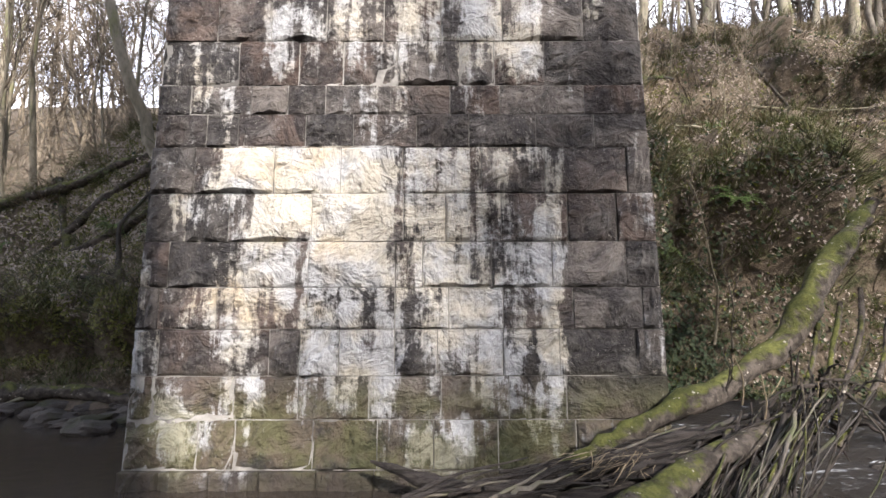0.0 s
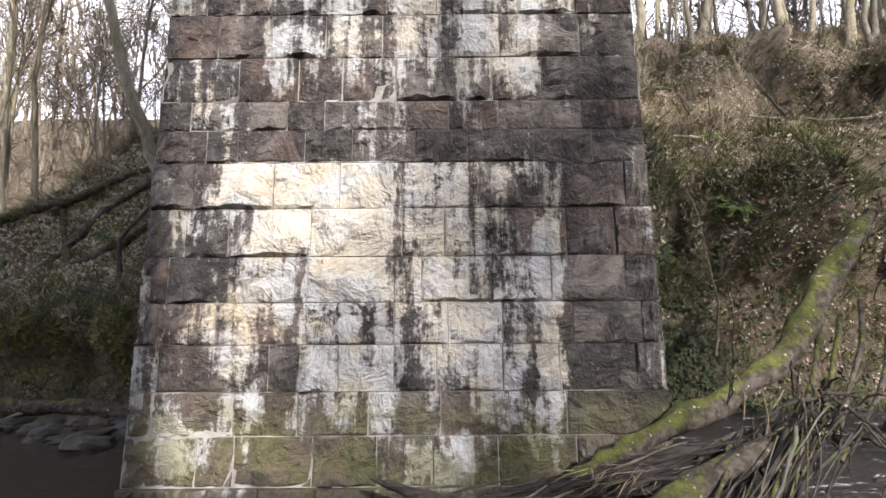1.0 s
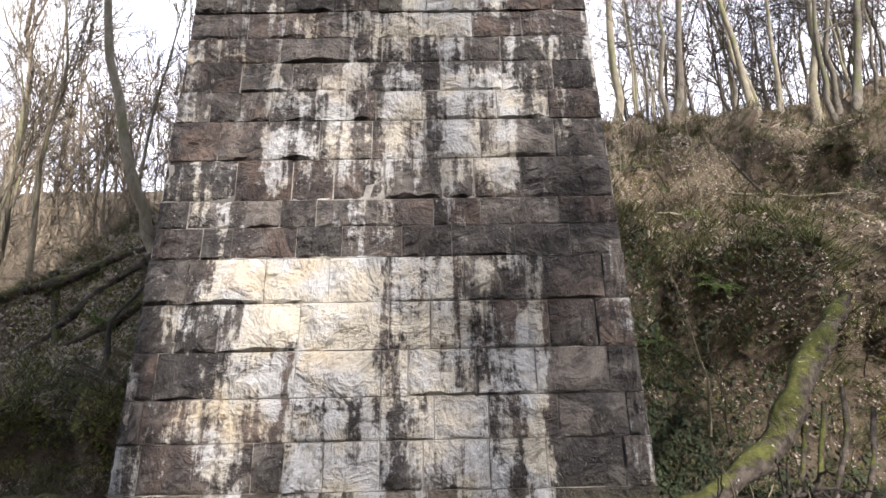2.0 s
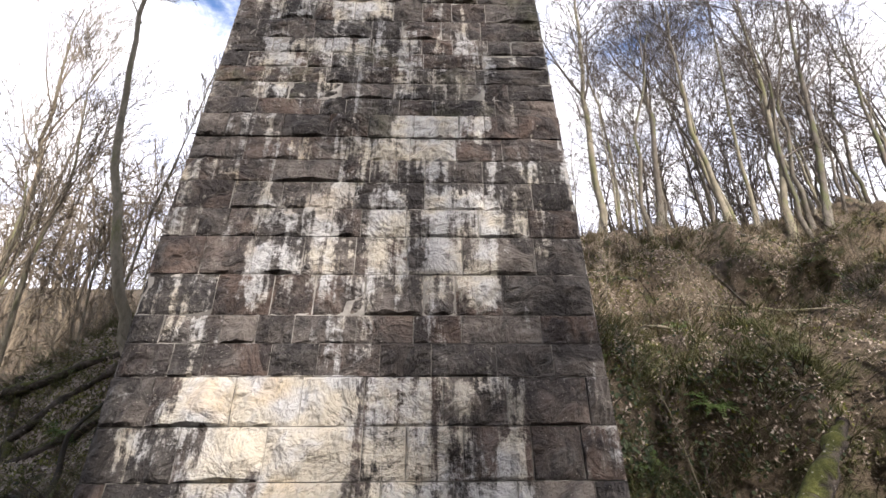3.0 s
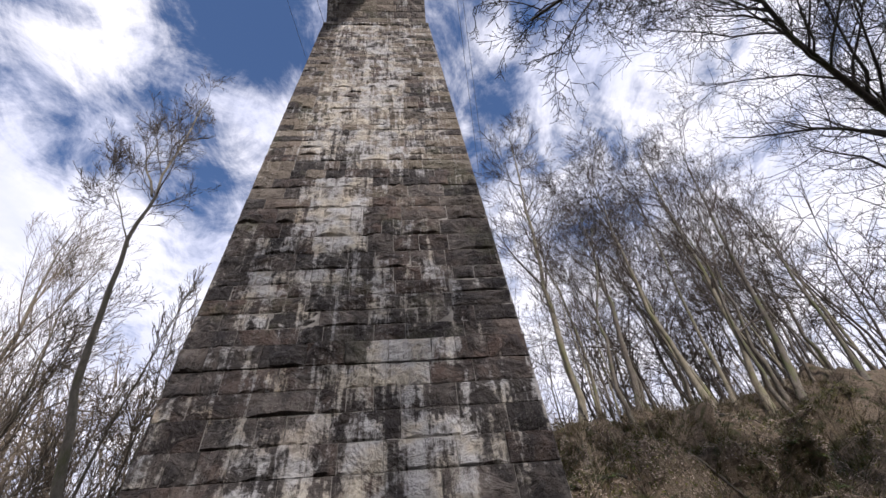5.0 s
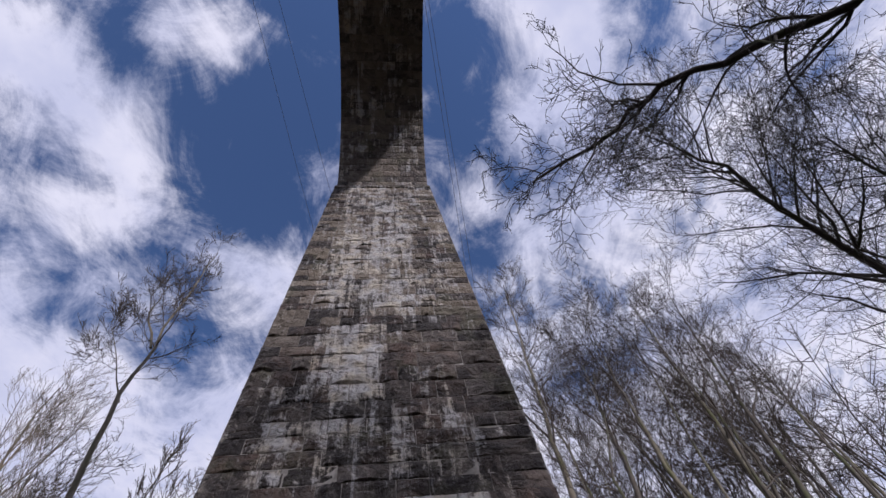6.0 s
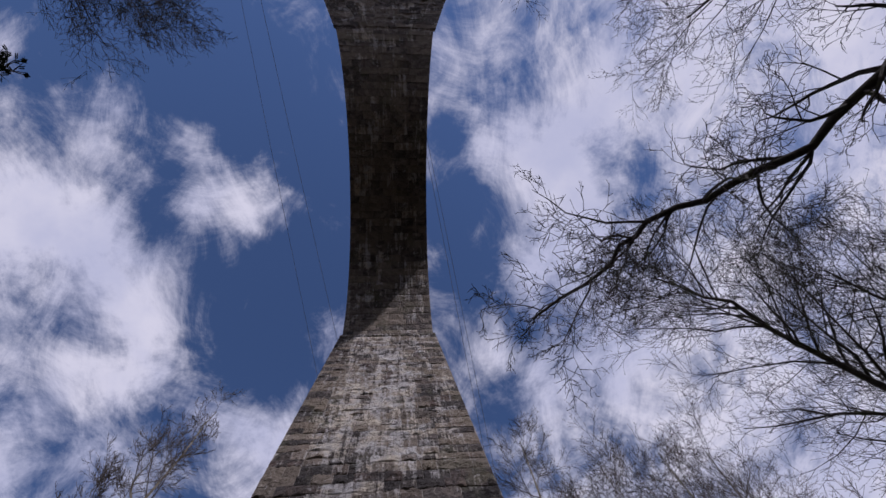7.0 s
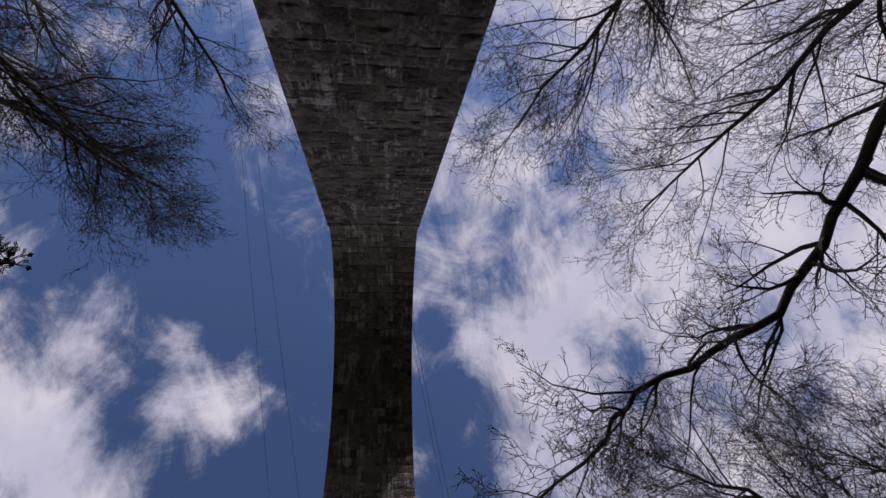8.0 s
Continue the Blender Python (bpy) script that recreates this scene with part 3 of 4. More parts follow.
def build_arch():
    top = empty("viaduct_arch", (X0, MID_Y, SPRING))
    tagged(top, "dark sooty masonry arch spanning high between two piers", "bridge arch")
    rng = random.Random(3)
    rows = 44
    lo, hi = X0 - SOFFIT, X0 + SOFFIT
    long = 2 * ANGLE * RADIUS / rows
    shapes = []
    for k in range(8):
        r = random.Random(k + 60)
        dip = [r.uniform(-0.012, 0.012) for _ in range(5)]
        vs = [(-0.5, -0.5, 0.016), (0.5, -0.5, 0.016), (0.5, 0.5, 0.016), (-0.5, 0.5, 0.016), (-0.46, -0.45, dip[0]), (0.46, -0.45, dip[1]), (0.46, 0.45, dip[2]), (-0.46, 0.45, dip[3]), (r.uniform(-0.2, 0.2), r.uniform(-0.2, 0.2), dip[4] - 0.01),
              (-0.5, -0.5, 0.6), (0.5, -0.5, 0.6), (0.5, 0.5, 0.6), (-0.5, 0.5, 0.6)]
        fs = [(4, 8, 5), (5, 8, 6), (6, 8, 7), (7, 8, 4)]
        for i in range(4):
            j = (i + 1) % 4
            fs += [(i, 4 + i, 4 + j, j), (9 + i, i, j, 9 + j)]
        me = bpy.data.meshes.new("voussoir")
        me.from_pydata(vs, [], fs)
        me.materials.append(SOFFIT_STONE)
        shapes.append(me)
    for k in range(rows):
        mid = -ANGLE + 2 * ANGLE * (k + 0.5) / rows
        x, first = lo, (0.5 if k % 2 else 0.85)
        while x < hi - 0.01:
            w = first if x == lo else rng.uniform(0.6, 1.0)
            if hi - x - w < 0.35:
                w = hi - x
            at = arch_point(mid, RADIUS + rng.uniform(-0.014, 0.014), x + w / 2)
            ob = new("voussoir", rng.choice(shapes))
            ob.parent = top
            ob.matrix_basis = Matrix.Translation(at - top.location) @ pose(0, 0, 0, -math.degrees(mid), 0, 0) @ Matrix.Diagonal((w - 0.008, long - 0.008, 1, 1))
            x += w
    # backing, spandrels and parapets above the ring
    verts, faces, n = [], [], 28
    deck = SPRING + RISE + 1.5
    y0, y1 = SPAN_Y0 - THICK, SPAN_Y1 + THICK
    low = [Vector((0, y0, SPRING + 0.004))] + [arch_point(-ANGLE + 2 * ANGLE * i / n, RADIUS + 0.03, 0) for i in range(n + 1)] + [Vector((0, y1, SPRING + 0.004))]
    m = len(low)
    for x in (lo + 0.01, hi - 0.01):
        verts += [Vector((x, p.y, p.z)) - top.location for p in low] + [Vector((x, p.y, deck)) - top.location for p in low]
    for i in range(m - 1):
        faces += [(i, i + 1, m + i + 1, m + i), (2 * m + i + 1, 2 * m + i, 3 * m + i, 3 * m + i + 1), (i + 1, i, 2 * m + i, 2 * m + i + 1), (m + i, m + i + 1, 3 * m + i + 1, 3 * m + i)]
    faces += [(0, m, 3 * m, 2 * m), (m - 1, 3 * m - 1, 4 * m - 1, 2 * m - 1)]
    mesh_object("spandrel", verts, faces, STONE_DARK, top)
    for x in (lo - 0.0, hi - 0.4):
        ring = [Vector((x, y0, deck + 0.004)), Vector((x + 0.4, y0, deck + 0.004)), Vector((x + 0.4, y1, deck + 0.004)), Vector((x, y1, deck + 0.004))]
        prism("parapet", [p - top.location for p in ring], [p - top.location + Vector((0, 0, 1.1)) for p in ring], STONE_DARK, top)


# ---- trees ----
def grow(soup_list, rng, start, direction, length, radius, level, max_level, droop=0.0, wiggle=0.16, kids=(9, 6, 5), up=0.12, thin=1.0, spread=(0.5, 1.15)):
    seg = (7, 6, 4, 3, 2)[min(level, 4)]
    pts, rad = [Vector(start)], [radius]
    d = Vector(direction).normalized()
    wig = wiggle * (0.95 + 0.12 * level)
    for i in range(seg):
        d = (d + Vector((rng.gauss(0, wig), rng.gauss(0, wig), rng.gauss(0, wig) + up - droop * (i + 1)))).normalized()
        pts.append(pts[-1] + d * length / seg)
        rad.append(max(radius * (1 - 0.8 * (i + 1) / seg), 0.0048 * thin))
    soup_list[min(level, 1)].tube(pts, rad, (7, 5, 3, 3)[min(level, 3)], cap=level == 0)
    if level < max_level:
        sprout(soup_list, rng, pts, rad, length, level, max_level, droop, wiggle, kids, up, thin=thin, spread=spread)


def sprout(soup_list, rng, pts, rad, length, level, max_level, droop, wiggle, kids, up, first=0.22, thin=1.0, spread=(0.5, 1.15)):
    count = kids[min(level, len(kids) - 1)]
    for k in range(count):
        t = first + (1 - first) * (k + rng.random()) / count
        f = t * (len(pts) - 1)
        i = min(int(f), len(pts) - 2)
        p = pts[i].lerp(pts[i + 1], f - i)
        r = rad[i] + (rad[i + 1] - rad[i]) * (f - i)
        axis = (pts[i + 1] - pts[i]).normalized()
        side = axis.cross(Vector((rng.gauss(0, 1), rng.gauss(0, 1), rng.gauss(0, 1)))).normalized()
        open_by = rng.uniform(*spread)
        d = axis * math.cos(open_by) + side * math.sin(open_by)
        ln = length * (rng.uniform(0.30, 0.50) if level == 0 else rng.uniform(0.38, 0.66)) * (1.15 - 0.5 * t)
        grow(soup_list, rng, p, d, ln, max(r * rng.uniform(0.40, 0.62), 0.0085 * thin), level + 1, max_level, droop, wiggle, kids, up, thin, spread)


def tree(name, axis, radius, label, seed, bark=None, twig=None, kids=(14, 7, 5, 3), max_level=4, droop=0.0, first=0.35, reach=0.8, wiggle=0.14, category="tree", up=0.12, thin=1.0, bend=0.5, spread=(0.5, 1.15), forks=()):
    """A bare tree along an axis of points: a tapered trunk, and limbs and twigs on it."""
    rng = random.Random(seed)
    base = Vector(axis[0])
    pts = [Vector(p) - base for p in axis]
    fine = []
    for i in range(len(pts) - 1):
        for k in range(3):
            p = pts[i].lerp(pts[i + 1], k / 3)
            s = (i + k / 3) * 1.15
            p = p + Vector((noise.noise(Vector((s, seed * 1.7, 0.3))), noise.noise(Vector((s, seed * 1.7, 7.3))), 0)) * min(4.0 * radius, bend) * min(1.0, s)
            fine.append(p + Vector((rng.gauss(0, radius * 0.35), rng.gauss(0, radius * 0.35), 0)) * (0 if i == k == 0 else 1))
    fine.append(pts[-1])
    n = len(fine)
    rad = [radius * (1 - 0.86 * (i / (n - 1)) ** 0.9) for i in range(n)]
    rad[0] *= 1.25
    soups = [Soup(), Soup()]
    soups[0].tube(fine, rad, 9)
    total = sum((fine[i + 1] - fine[i]).length for i in range(n - 1))
    sprout(soups, rng, fine, rad, total * reach, 0, max_level, droop, wiggle, kids, up, first, thin, spread)
    for start, way, length, r in forks:
        grow(soups, rng, Vector(start) - base, way, length, r, 0, max_level, droop, wiggle * 0.6, kids, up * 0.5, thin, spread)
    top = empty(name, base)
    tagged(top, label, category)
    soups[0].make("trunk", bark or BARK, top, True)
    soups[1].make("crown", twig or TWIG, top)
    return top


pier("viaduct_pier", 1, STONE, "tall tapering masonry pier streaked with white lime, standing in the river", 13.5)
pier("viaduct_pier", -1, STONE_DARK, "tall dark masonry pier in its own shade across the river", -9.0)
build_arch()


# ---- trees on the banks ----
def on_ground(x, y, sink=0.15):
    return (x, y, ground_z(x, y) - sink)


# slender tree left of the pier, forked high up
tree("bare_tree", [on_ground(-7.3, 12.4), (-7.9, 12.1, 7.0), (-9.1, 12.1, 10.9), (-9.7, 12.1, 13.5), (-10.0, 12.1, 17.4), (-10.2, 12.1, 20.4), (-10.2, 12.0, 24.3), (-10.1, 11.9, 28.9)], 0.16, "slender bare tree with a crooked grey trunk on the bank", 21, BARK_PALE, kids=(10, 7, 5, 3), first=0.64, reach=0.42, up=0.14, thin=1.3, wiggle=0.12, bend=0.12, spread=(0.3, 0.8), forks=(((-10.2, 12.1, 20.2), (-0.42, 0, 1), 8.0, 0.06), ((-9.95, 12.1, 17.0), (-0.5, 0.1, 1), 5.5, 0.035)))
tree("bare_tree", [on_ground(-15.3, 16.5), (-15.3, 16.5, 9.5), (-15.4, 16.5, 13.8), (-16.0, 16.4, 18.0), (-16.4, 16.3, 23.0)], 0.17, "pale slim bare tree behind the bank", 37, BARK_PALE, LIT_STEM, kids=(12, 7, 5, 3), first=0.35, reach=0.7, up=0.16, spread=(0.28, 0.65), wiggle=0.11)
tree("bare_tree", [on_ground(-12.6, 15.0), (-12.9, 15.0, 9.0), (-12.7, 15.0, 13.0), (-13.2, 15.0, 18.5)], 0.11, "pale slim bare tree in the thicket on the bank", 38, BARK_PALE, LIT_STEM, kids=(12, 7, 5, 3), first=0.3, reach=0.7, up=0.16, spread=(0.28, 0.65), wiggle=0.11)
# tree close behind the right edge of the pier
tree("bare_tree", [on_ground(8.1, 19.6), (8.2, 19.4, 17.0), (8.3, 19.2, 20.5), (8.5, 19.0, 25.5), (8.7, 18.7, 30.5), (9.0, 18.4, 36.0)], 0.20, "tall bare tree with mossy trunk on the hillside", 22, BARK_PALE, kids=(18, 8, 6, 3), first=0.32, reach=0.55, up=0.10, thin=1.3, spread=(0.4, 0.9), wiggle=0.13, bend=0.15)
# the tall trees along the crest
for seed, r, axis, says in ((81, 0.17, ((15.6, 21.2, 14.5), (14.8, 21.0, 20.0), (14.9, 20.8, 27.0), (15.4, 20.4, 33.5)), "tall pale bare birch leaning on the crest"),
                            (82, 0.20, ((18.4, 21.0, 14.0), (19.2, 21.0, 20.0), (20.0, 20.8, 29.0), (20.6, 20.4, 37.0)), "tall bare tree with a pale straight trunk on the crest"),
                            (83, 0.20, ((20.6, 21.3, 14.0), (22.1, 21.0, 22.0), (23.0, 20.6, 29.5), (24.2, 20.0, 37.0)), "tall dark bare tree on the crest"),
                            (84, 0.14, ((17.5, 22.0, 14.0), (17.9, 22.0, 18.5), (18.5, 21.7, 29.0), (18.2, 21.5, 35.0)), "slim pale bare birch on the crest"),
                            (85, 0.19, ((12.0, 21.6, 14.0), (12.9, 21.5, 21.0), (13.2, 21.2, 25.0), (13.8, 21.0, 28.0)), "ivy-dark broken bare tree on the crest"),
                            (86, 0.16, ((25.8, 22.0, 14.0), (26.6, 22.0, 23.0), (27.2, 21.5, 31.0)), "bare tree with twisting limbs on the crest")):
    tree("bare_tree", [on_ground(axis[0][0], axis[0][1])] + list(axis[1:]), r, says, seed, BARK_PALE if seed in (81, 82, 84) else BARK, kids=(14, 7, 5, 2), first=0.36, reach=0.75, up=0.07, thin=1.35, spread=(0.4, 0.95), wiggle=0.15, bend=0.15)
# the tree whose limb hangs far out over the river
tree("overhanging_tree", [on_ground(12.2, -10.5), (11.0, -9.0, 6.0), (12.0, -7.0, 10.2), (11.2, -4.6, 11.6), (10.3, -2.85, 12.2), (9.05, -1.28, 12.5), (7.2, -0.3, 12.5), (5.3, 0.42, 12.5), (4.6, 1.35, 12.6), (2.85, 2.55, 12.6)], 0.20, "bare tree with a long dark limb hanging over the river", 23, BARK_DARK, BARK_DARK, kids=(32, 7, 5, 3), first=0.22, reach=0.30, droop=0.02, up=0.03, wiggle=0.20, bend=0.10)
tree("bare_tree", [on_ground(9.0, -14.5), (8.4, -13.0, 9.0), (7.0, -11.2, 14.0), (5.0, -9.3, 18.5)], 0.22, "bare tree with a dense dark crown on the near bank", 24, BARK_DARK, BARK_DARK, kids=(36, 10, 6, 2), first=0.25, reach=0.75, up=0.06)
tree("bare_tree", [on_ground(14.0, -12.5), (13.0, -10.5, 9.0), (11.8, -8.2, 14.0), (9.6, -6.0, 18.5)], 0.2, "bare tree with drooping twigs on the near bank", 27, BARK_DARK, BARK_DARK, kids=(32, 9, 6, 2), first=0.28, reach=0.7, up=0.06)
tree("bare_tree", [on_ground(-17.0, -15.0), (-15.2, -12.8, 10.0), (-13.4, -10.8, 15.0), (-11.2, -9.0, 18.5), (-9.2, -7.8, 21.5)], 0.30, "bare tree with a dense rounded crown on the near bank", 25, BARK, BARK_DARK, kids=(38, 10, 7, 3), first=0.3, reach=0.66)
tree("bare_tree", [on_ground(-19.5, -11.5), (-16.8, -10.6, 10.5), (-14.2, -9.7, 15.0), (-11.6, -8.6, 18.0), (-9.6, -7.6, 20.0)], 0.26, "bare tree with mossy trunk and dense twigs on the near bank", 30, BARK, BARK_DARK, kids=(34, 9, 6, 2), first=0.35, reach=0.52)
tree("bare_tree", [on_ground(-17.0, -20.0), (-16.2, -18.0, 14.0), (-15.0, -15.8, 19.0), (-13.5, -13.5, 23.0)], 0.24, "bare tree with dense twigs on the slope above the near bank", 36, BARK, BARK_DARK, kids=(32, 9, 6, 2), first=0.3, reach=0.6)
tree("bare_tree", [on_ground(-9.5, -18.0), (-8.6, -15.5, 10.0), (-7.2, -12.6, 16.0), (-6.0, -10.6, 20.0)], 0.22, "bare tree with hanging twigs beside the far pier", 29, BARK_DARK, BARK_DARK, kids=(26, 8, 6, 2), first=0.35, reach=0.55)
tree("bare_tree", [on_ground(23.0, 9.5), (18.5, 7.8, 12.0), (14.5, 5.8, 15.5), (11.5, 3.9, 18.0), (9.6, 3.0, 19.6)], 0.20, "leaning bare tree with dark limbs on the river bank", 26, BARK_DARK, BARK_DARK, kids=(36, 10, 7, 2), first=0.25, reach=0.46)
tree("bare_tree", [on_ground(24.0, 6.5), (20.0, 5.6, 10.0), (17.0, 4.0, 14.0), (14.5, 2.4, 17.5)], 0.20, "bare tree with twisting dark limbs on the river bank", 28, BARK_DARK, BARK_DARK, kids=(46, 10, 7, 2), first=0.25, reach=0.6, wiggle=0.22)

ARCHETYPES = [
    tree("bare_tree", [(0, 0, 0), (0.4, -0.1, 4), (0.6, -0.3, 9), (0.3, -0.6, 14), (-0.1, -0.8, 19)], 0.11, "tall thin bare birch with pale trunk on the hillside", 31, BARK_PALE, kids=(12, 7, 5, 2), first=0.32, reach=0.70, up=0.08, thin=1.4, spread=(0.4, 0.9), wiggle=0.14, bend=0.2),
    tree("bare_tree", [(0, 0, 0), (-0.5, -0.2, 3), (-0.4, -0.4, 7), (0.4, -0.7, 11), (0.6, -1.0, 16)], 0.14, "bare tree with twisting limbs on the hillside", 32, BARK, kids=(11, 7, 5, 2), first=0.28, reach=0.85, wiggle=0.22, thin=1.3, spread=(0.35, 0.9)),
    tree("bare_tree", [(0, 0, 0), (0.3, -0.1, 4), (0.4, -0.3, 9), (0.5, -0.5, 13)], 0.08, "slim bare tree with mossy bark on the hillside", 33, BARK_PALE, kids=(11, 7, 5, 2), first=0.28, reach=0.70, up=0.08, thin=1.4, spread=(0.4, 0.95), wiggle=0.14, bend=0.2),
    tree("bare_sapling", [(0, 0, 0), (0.15, 0.0, 1.8), (0.0, -0.2, 3.6), (0.3, -0.1, 5.6)], 0.035, "thin bushy bare sapling on the bank", 34, BARK_PALE, LIT_STEM, kids=(12, 6, 5), max_level=3, first=0.10, reach=0.6, category="sapling", up=0.2, spread=(0.35, 0.95), wiggle=0.12),
    tree("bare_sapling", [(0, 0, 0), (-0.2, 0.1, 2.2), (-0.1, -0.1, 4.4), (-0.5, -0.2, 7.0)], 0.042, "straight slender bare sapling on the bank", 35, BARK_PALE, LIT_STEM, kids=(13, 6, 4), max_level=3, first=0.18, reach=0.45, category="sapling", up=0.25, spread=(0.3, 0.85), wiggle=0.11),
]
SPOTS = random.Random(77)
USED = set()


def plant(kind, x, y, size):
    m = pose(*on_ground(x, y), SPOTS.uniform(-4, 4), SPOTS.uniform(-4, 4), SPOTS.uniform(0, 360))
    ob = ARCHETYPES[kind]
    ob = ob if kind not in USED else copy_thing(ob, m)
    ob.matrix_basis = m @ Matrix.Scale(size, 4)
    USED.add(kind)
    ob["group"] = "trees on the hillside" if kind < 3 else "saplings on the bank"


for i in range(17):
    x = 7.5 + 22.0 * (i + SPOTS.random()) / 17
    plant(SPOTS.choice((0, 1, 2, 1)), x, crest_y(x) + SPOTS.uniform(-2.5, 5), SPOTS.uniform(0.7, 1.1))
for i in range(8):
    x = 9.0 + 24.0 * (i + SPOTS.random()) / 8
    plant(SPOTS.choice((0, 1, 0, 2)), x, SPOTS.uniform(21, 27), SPOTS.uniform(0.9, 1.3))
for i in range(8):
    plant(SPOTS.choice((0, 1, 1, 2)), SPOTS.uniform(5, 44), SPOTS.uniform(27, 38), SPOTS.uniform(0.7, 1.1))
for i in range(18):
    plant(SPOTS.choice((3, 4, 4, 3, 2)), -4.6 - 14.0 * (i + SPOTS.random()) / 18, SPOTS.uniform(12.8, 18), SPOTS.uniform(1.1, 2.1))
for i in range(11):
    plant(SPOTS.choice((0, 1, 2, 2)), SPOTS.uniform(-34, -5), SPOTS.uniform(19, 40), SPOTS.uniform(0.6, 0.95))
for i in range(12):
    plant(SPOTS.choice((3, 3, 4)), SPOTS.uniform(4.5, 18), SPOTS.uniform(12, 20), SPOTS.uniform(0.35, 0.7))
for i in range(4):
    plant(SPOTS.choice((0, 1, 2)), SPOTS.uniform(18, 34), SPOTS.uniform(-26, -12), SPOTS.uniform(0.8, 1.1))
for i in range(4):
    plant(SPOTS.choice((0, 1, 2)), SPOTS.uniform(-34, -20), SPOTS.uniform(-26, -12), SPOTS.uniform(0.8, 1.1))


def far_woods(name, count, rng, label, spot, mat):
    """Bare woodland too far off to count: stems and twigs in one mesh."""
    soup = Soup()
    for i in range(count):
        x, y = spot(rng)
        at = Vector(on_ground(x, y))
        tall = rng.uniform(8, 17)
        lean = Vector((rng.gauss(0, 0.11), rng.gauss(-0.02, 0.09), 1))
        pts = [at + lean * tall * t + Vector((rng.gauss(0, 0.22), rng.gauss(0, 0.22), 0)) for t in (0, 0.25, 0.5, 0.75, 1.0)]
        r = rng.uniform(0.05, 0.13)
        soup.tube(pts, [r, r * 0.8, r * 0.6, r * 0.35, 0.01], 5, cap=False)
        for k in range(16):
            f = rng.uniform(0.25, 0.98) * 4
            j = min(3, int(f))
            p = pts[j].lerp(pts[j + 1], f - j)
            d = Vector((rng.gauss(0, 1), rng.gauss(0, 1), rng.uniform(0.2, 1.4))).normalized()
            ln = tall * rng.uniform(0.12, 0.28)
            mid = p + d * ln * 0.5 + Vector((rng.gauss(0, 0.1), rng.gauss(0, 0.1), 0.1))
            tip = p + d * ln + Vector((rng.gauss(0, 0.25), rng.gauss(0, 0.25), 0.3))
            soup.tube([p, mid, tip], [r * 0.4, r * 0.25, 0.008], 3, cap=False)
            for q in range(8):
                o = mid.lerp(tip, rng.random())
                soup.tube([o, o + Vector((rng.gauss(0, 0.4), rng.gauss(0, 0.4), rng.uniform(0.0, 0.7)))], [0.018, 0.011], 3, cap=False)
    tagged(soup.make(name, mat), label, "woodland", kind="stuff")


far_woods("far_woods", 115, random.Random(91), "bare grey woodland behind the crest of the hill", lambda r: (r.uniform(4, 46), r.uniform(24, 44)), TWIG)
far_woods("valley_woods", 120, random.Random(92), "bare brown woodland on the far valley side", lambda r: (r.uniform(-42, -5), r.uniform(19, 46)), LIT_STEM)


def spruce(base, tall, reach, seed):
    rng = random.Random(seed)
    top = empty("spruce_tree", base)
    tagged(top, "dark green spruce on the near bank", "conifer")
    wood, needles = Soup(), Soup()
    wood.tube([Vector((0, 0, tall * i / 8)) for i in range(9)], [0.22 * (1 - i / 8.4) for i in range(9)], 8)
    z = 1.6
    while z < tall - 0.4:
        ln = reach * (1 - z / tall) ** 0.8 + 0.25
        for k in range(7):
            a = rng.uniform(0, 6.283)
            d = Vector((math.cos(a), math.sin(a), rng.uniform(-0.25, 0.05)))
            pts = [Vector((0, 0, z)) + d * ln * t + Vector((0, 0, 0.18 * ln * t * t)) for t in (0, 0.35, 0.7, 1.0)]
            wood.tube(pts, [0.03, 0.02, 0.012, 0.004], 3, cap=False)
            for j in range(int(5 * ln)):
                t = rng.uniform(0.2, 1.0)
                p = pts[0].lerp(pts[-1], t)
                side = Vector((-d.y, d.x, rng.uniform(-0.3, 0.1))) * rng.choice((-1, 1))
                w = (side + d * 0.9).normalized()
                s_len = 0.32 * (1.2 - t) * ln * 0.5 + 0.15
                for q in range(6):
                    at = p + w * s_len * q / 6
                    for sgn in (-1, 1):
                        al = (w + Vector((w.y, -w.x, 0.2)) * sgn * 0.7).normalized()
                        needles.leaf(at, al, Vector((0, 0, 1)).cross(al).normalized(), 0.11, 0.028, 0.05)
        z += rng.uniform(0.42, 0.6)
    wood.make("trunk", BARK_DARK, top)
    tagged(needles.make("needles", NEEDLE, top), kind="stuff")


spruce(on_ground(-12.9, -4.2), 21.0, 3.4, 41)

# ---- overhead wires ----
for (u0, v0), (u1, v1) in (((-0.25, -0.17), (-0.18, 0.26)), ((-0.21, -0.17), (-0.155, 0.12)), ((0.092, 0.10), (0.165, 0.47)), ((0.105, 0.12), (0.18, 0.48))):
    k = 46.0
    a, b = Vector((u0 * k, v0 * k, k)), Vector((u1 * k, v1 * k, k))
    run = (b - a)
    pts = [a + run * (t / 8.0) + Vector((0, 0, 3.0 * (t / 40.0) ** 2)) for t in range(-28, 29, 4)]
    wire = Soup()
    wire.tube(pts, [0.018] * len(pts), 4)
    tagged(wire.make("power_line", STEEL), "thin dark overhead power line beside the viaduct", "cable", "power lines over the valley")


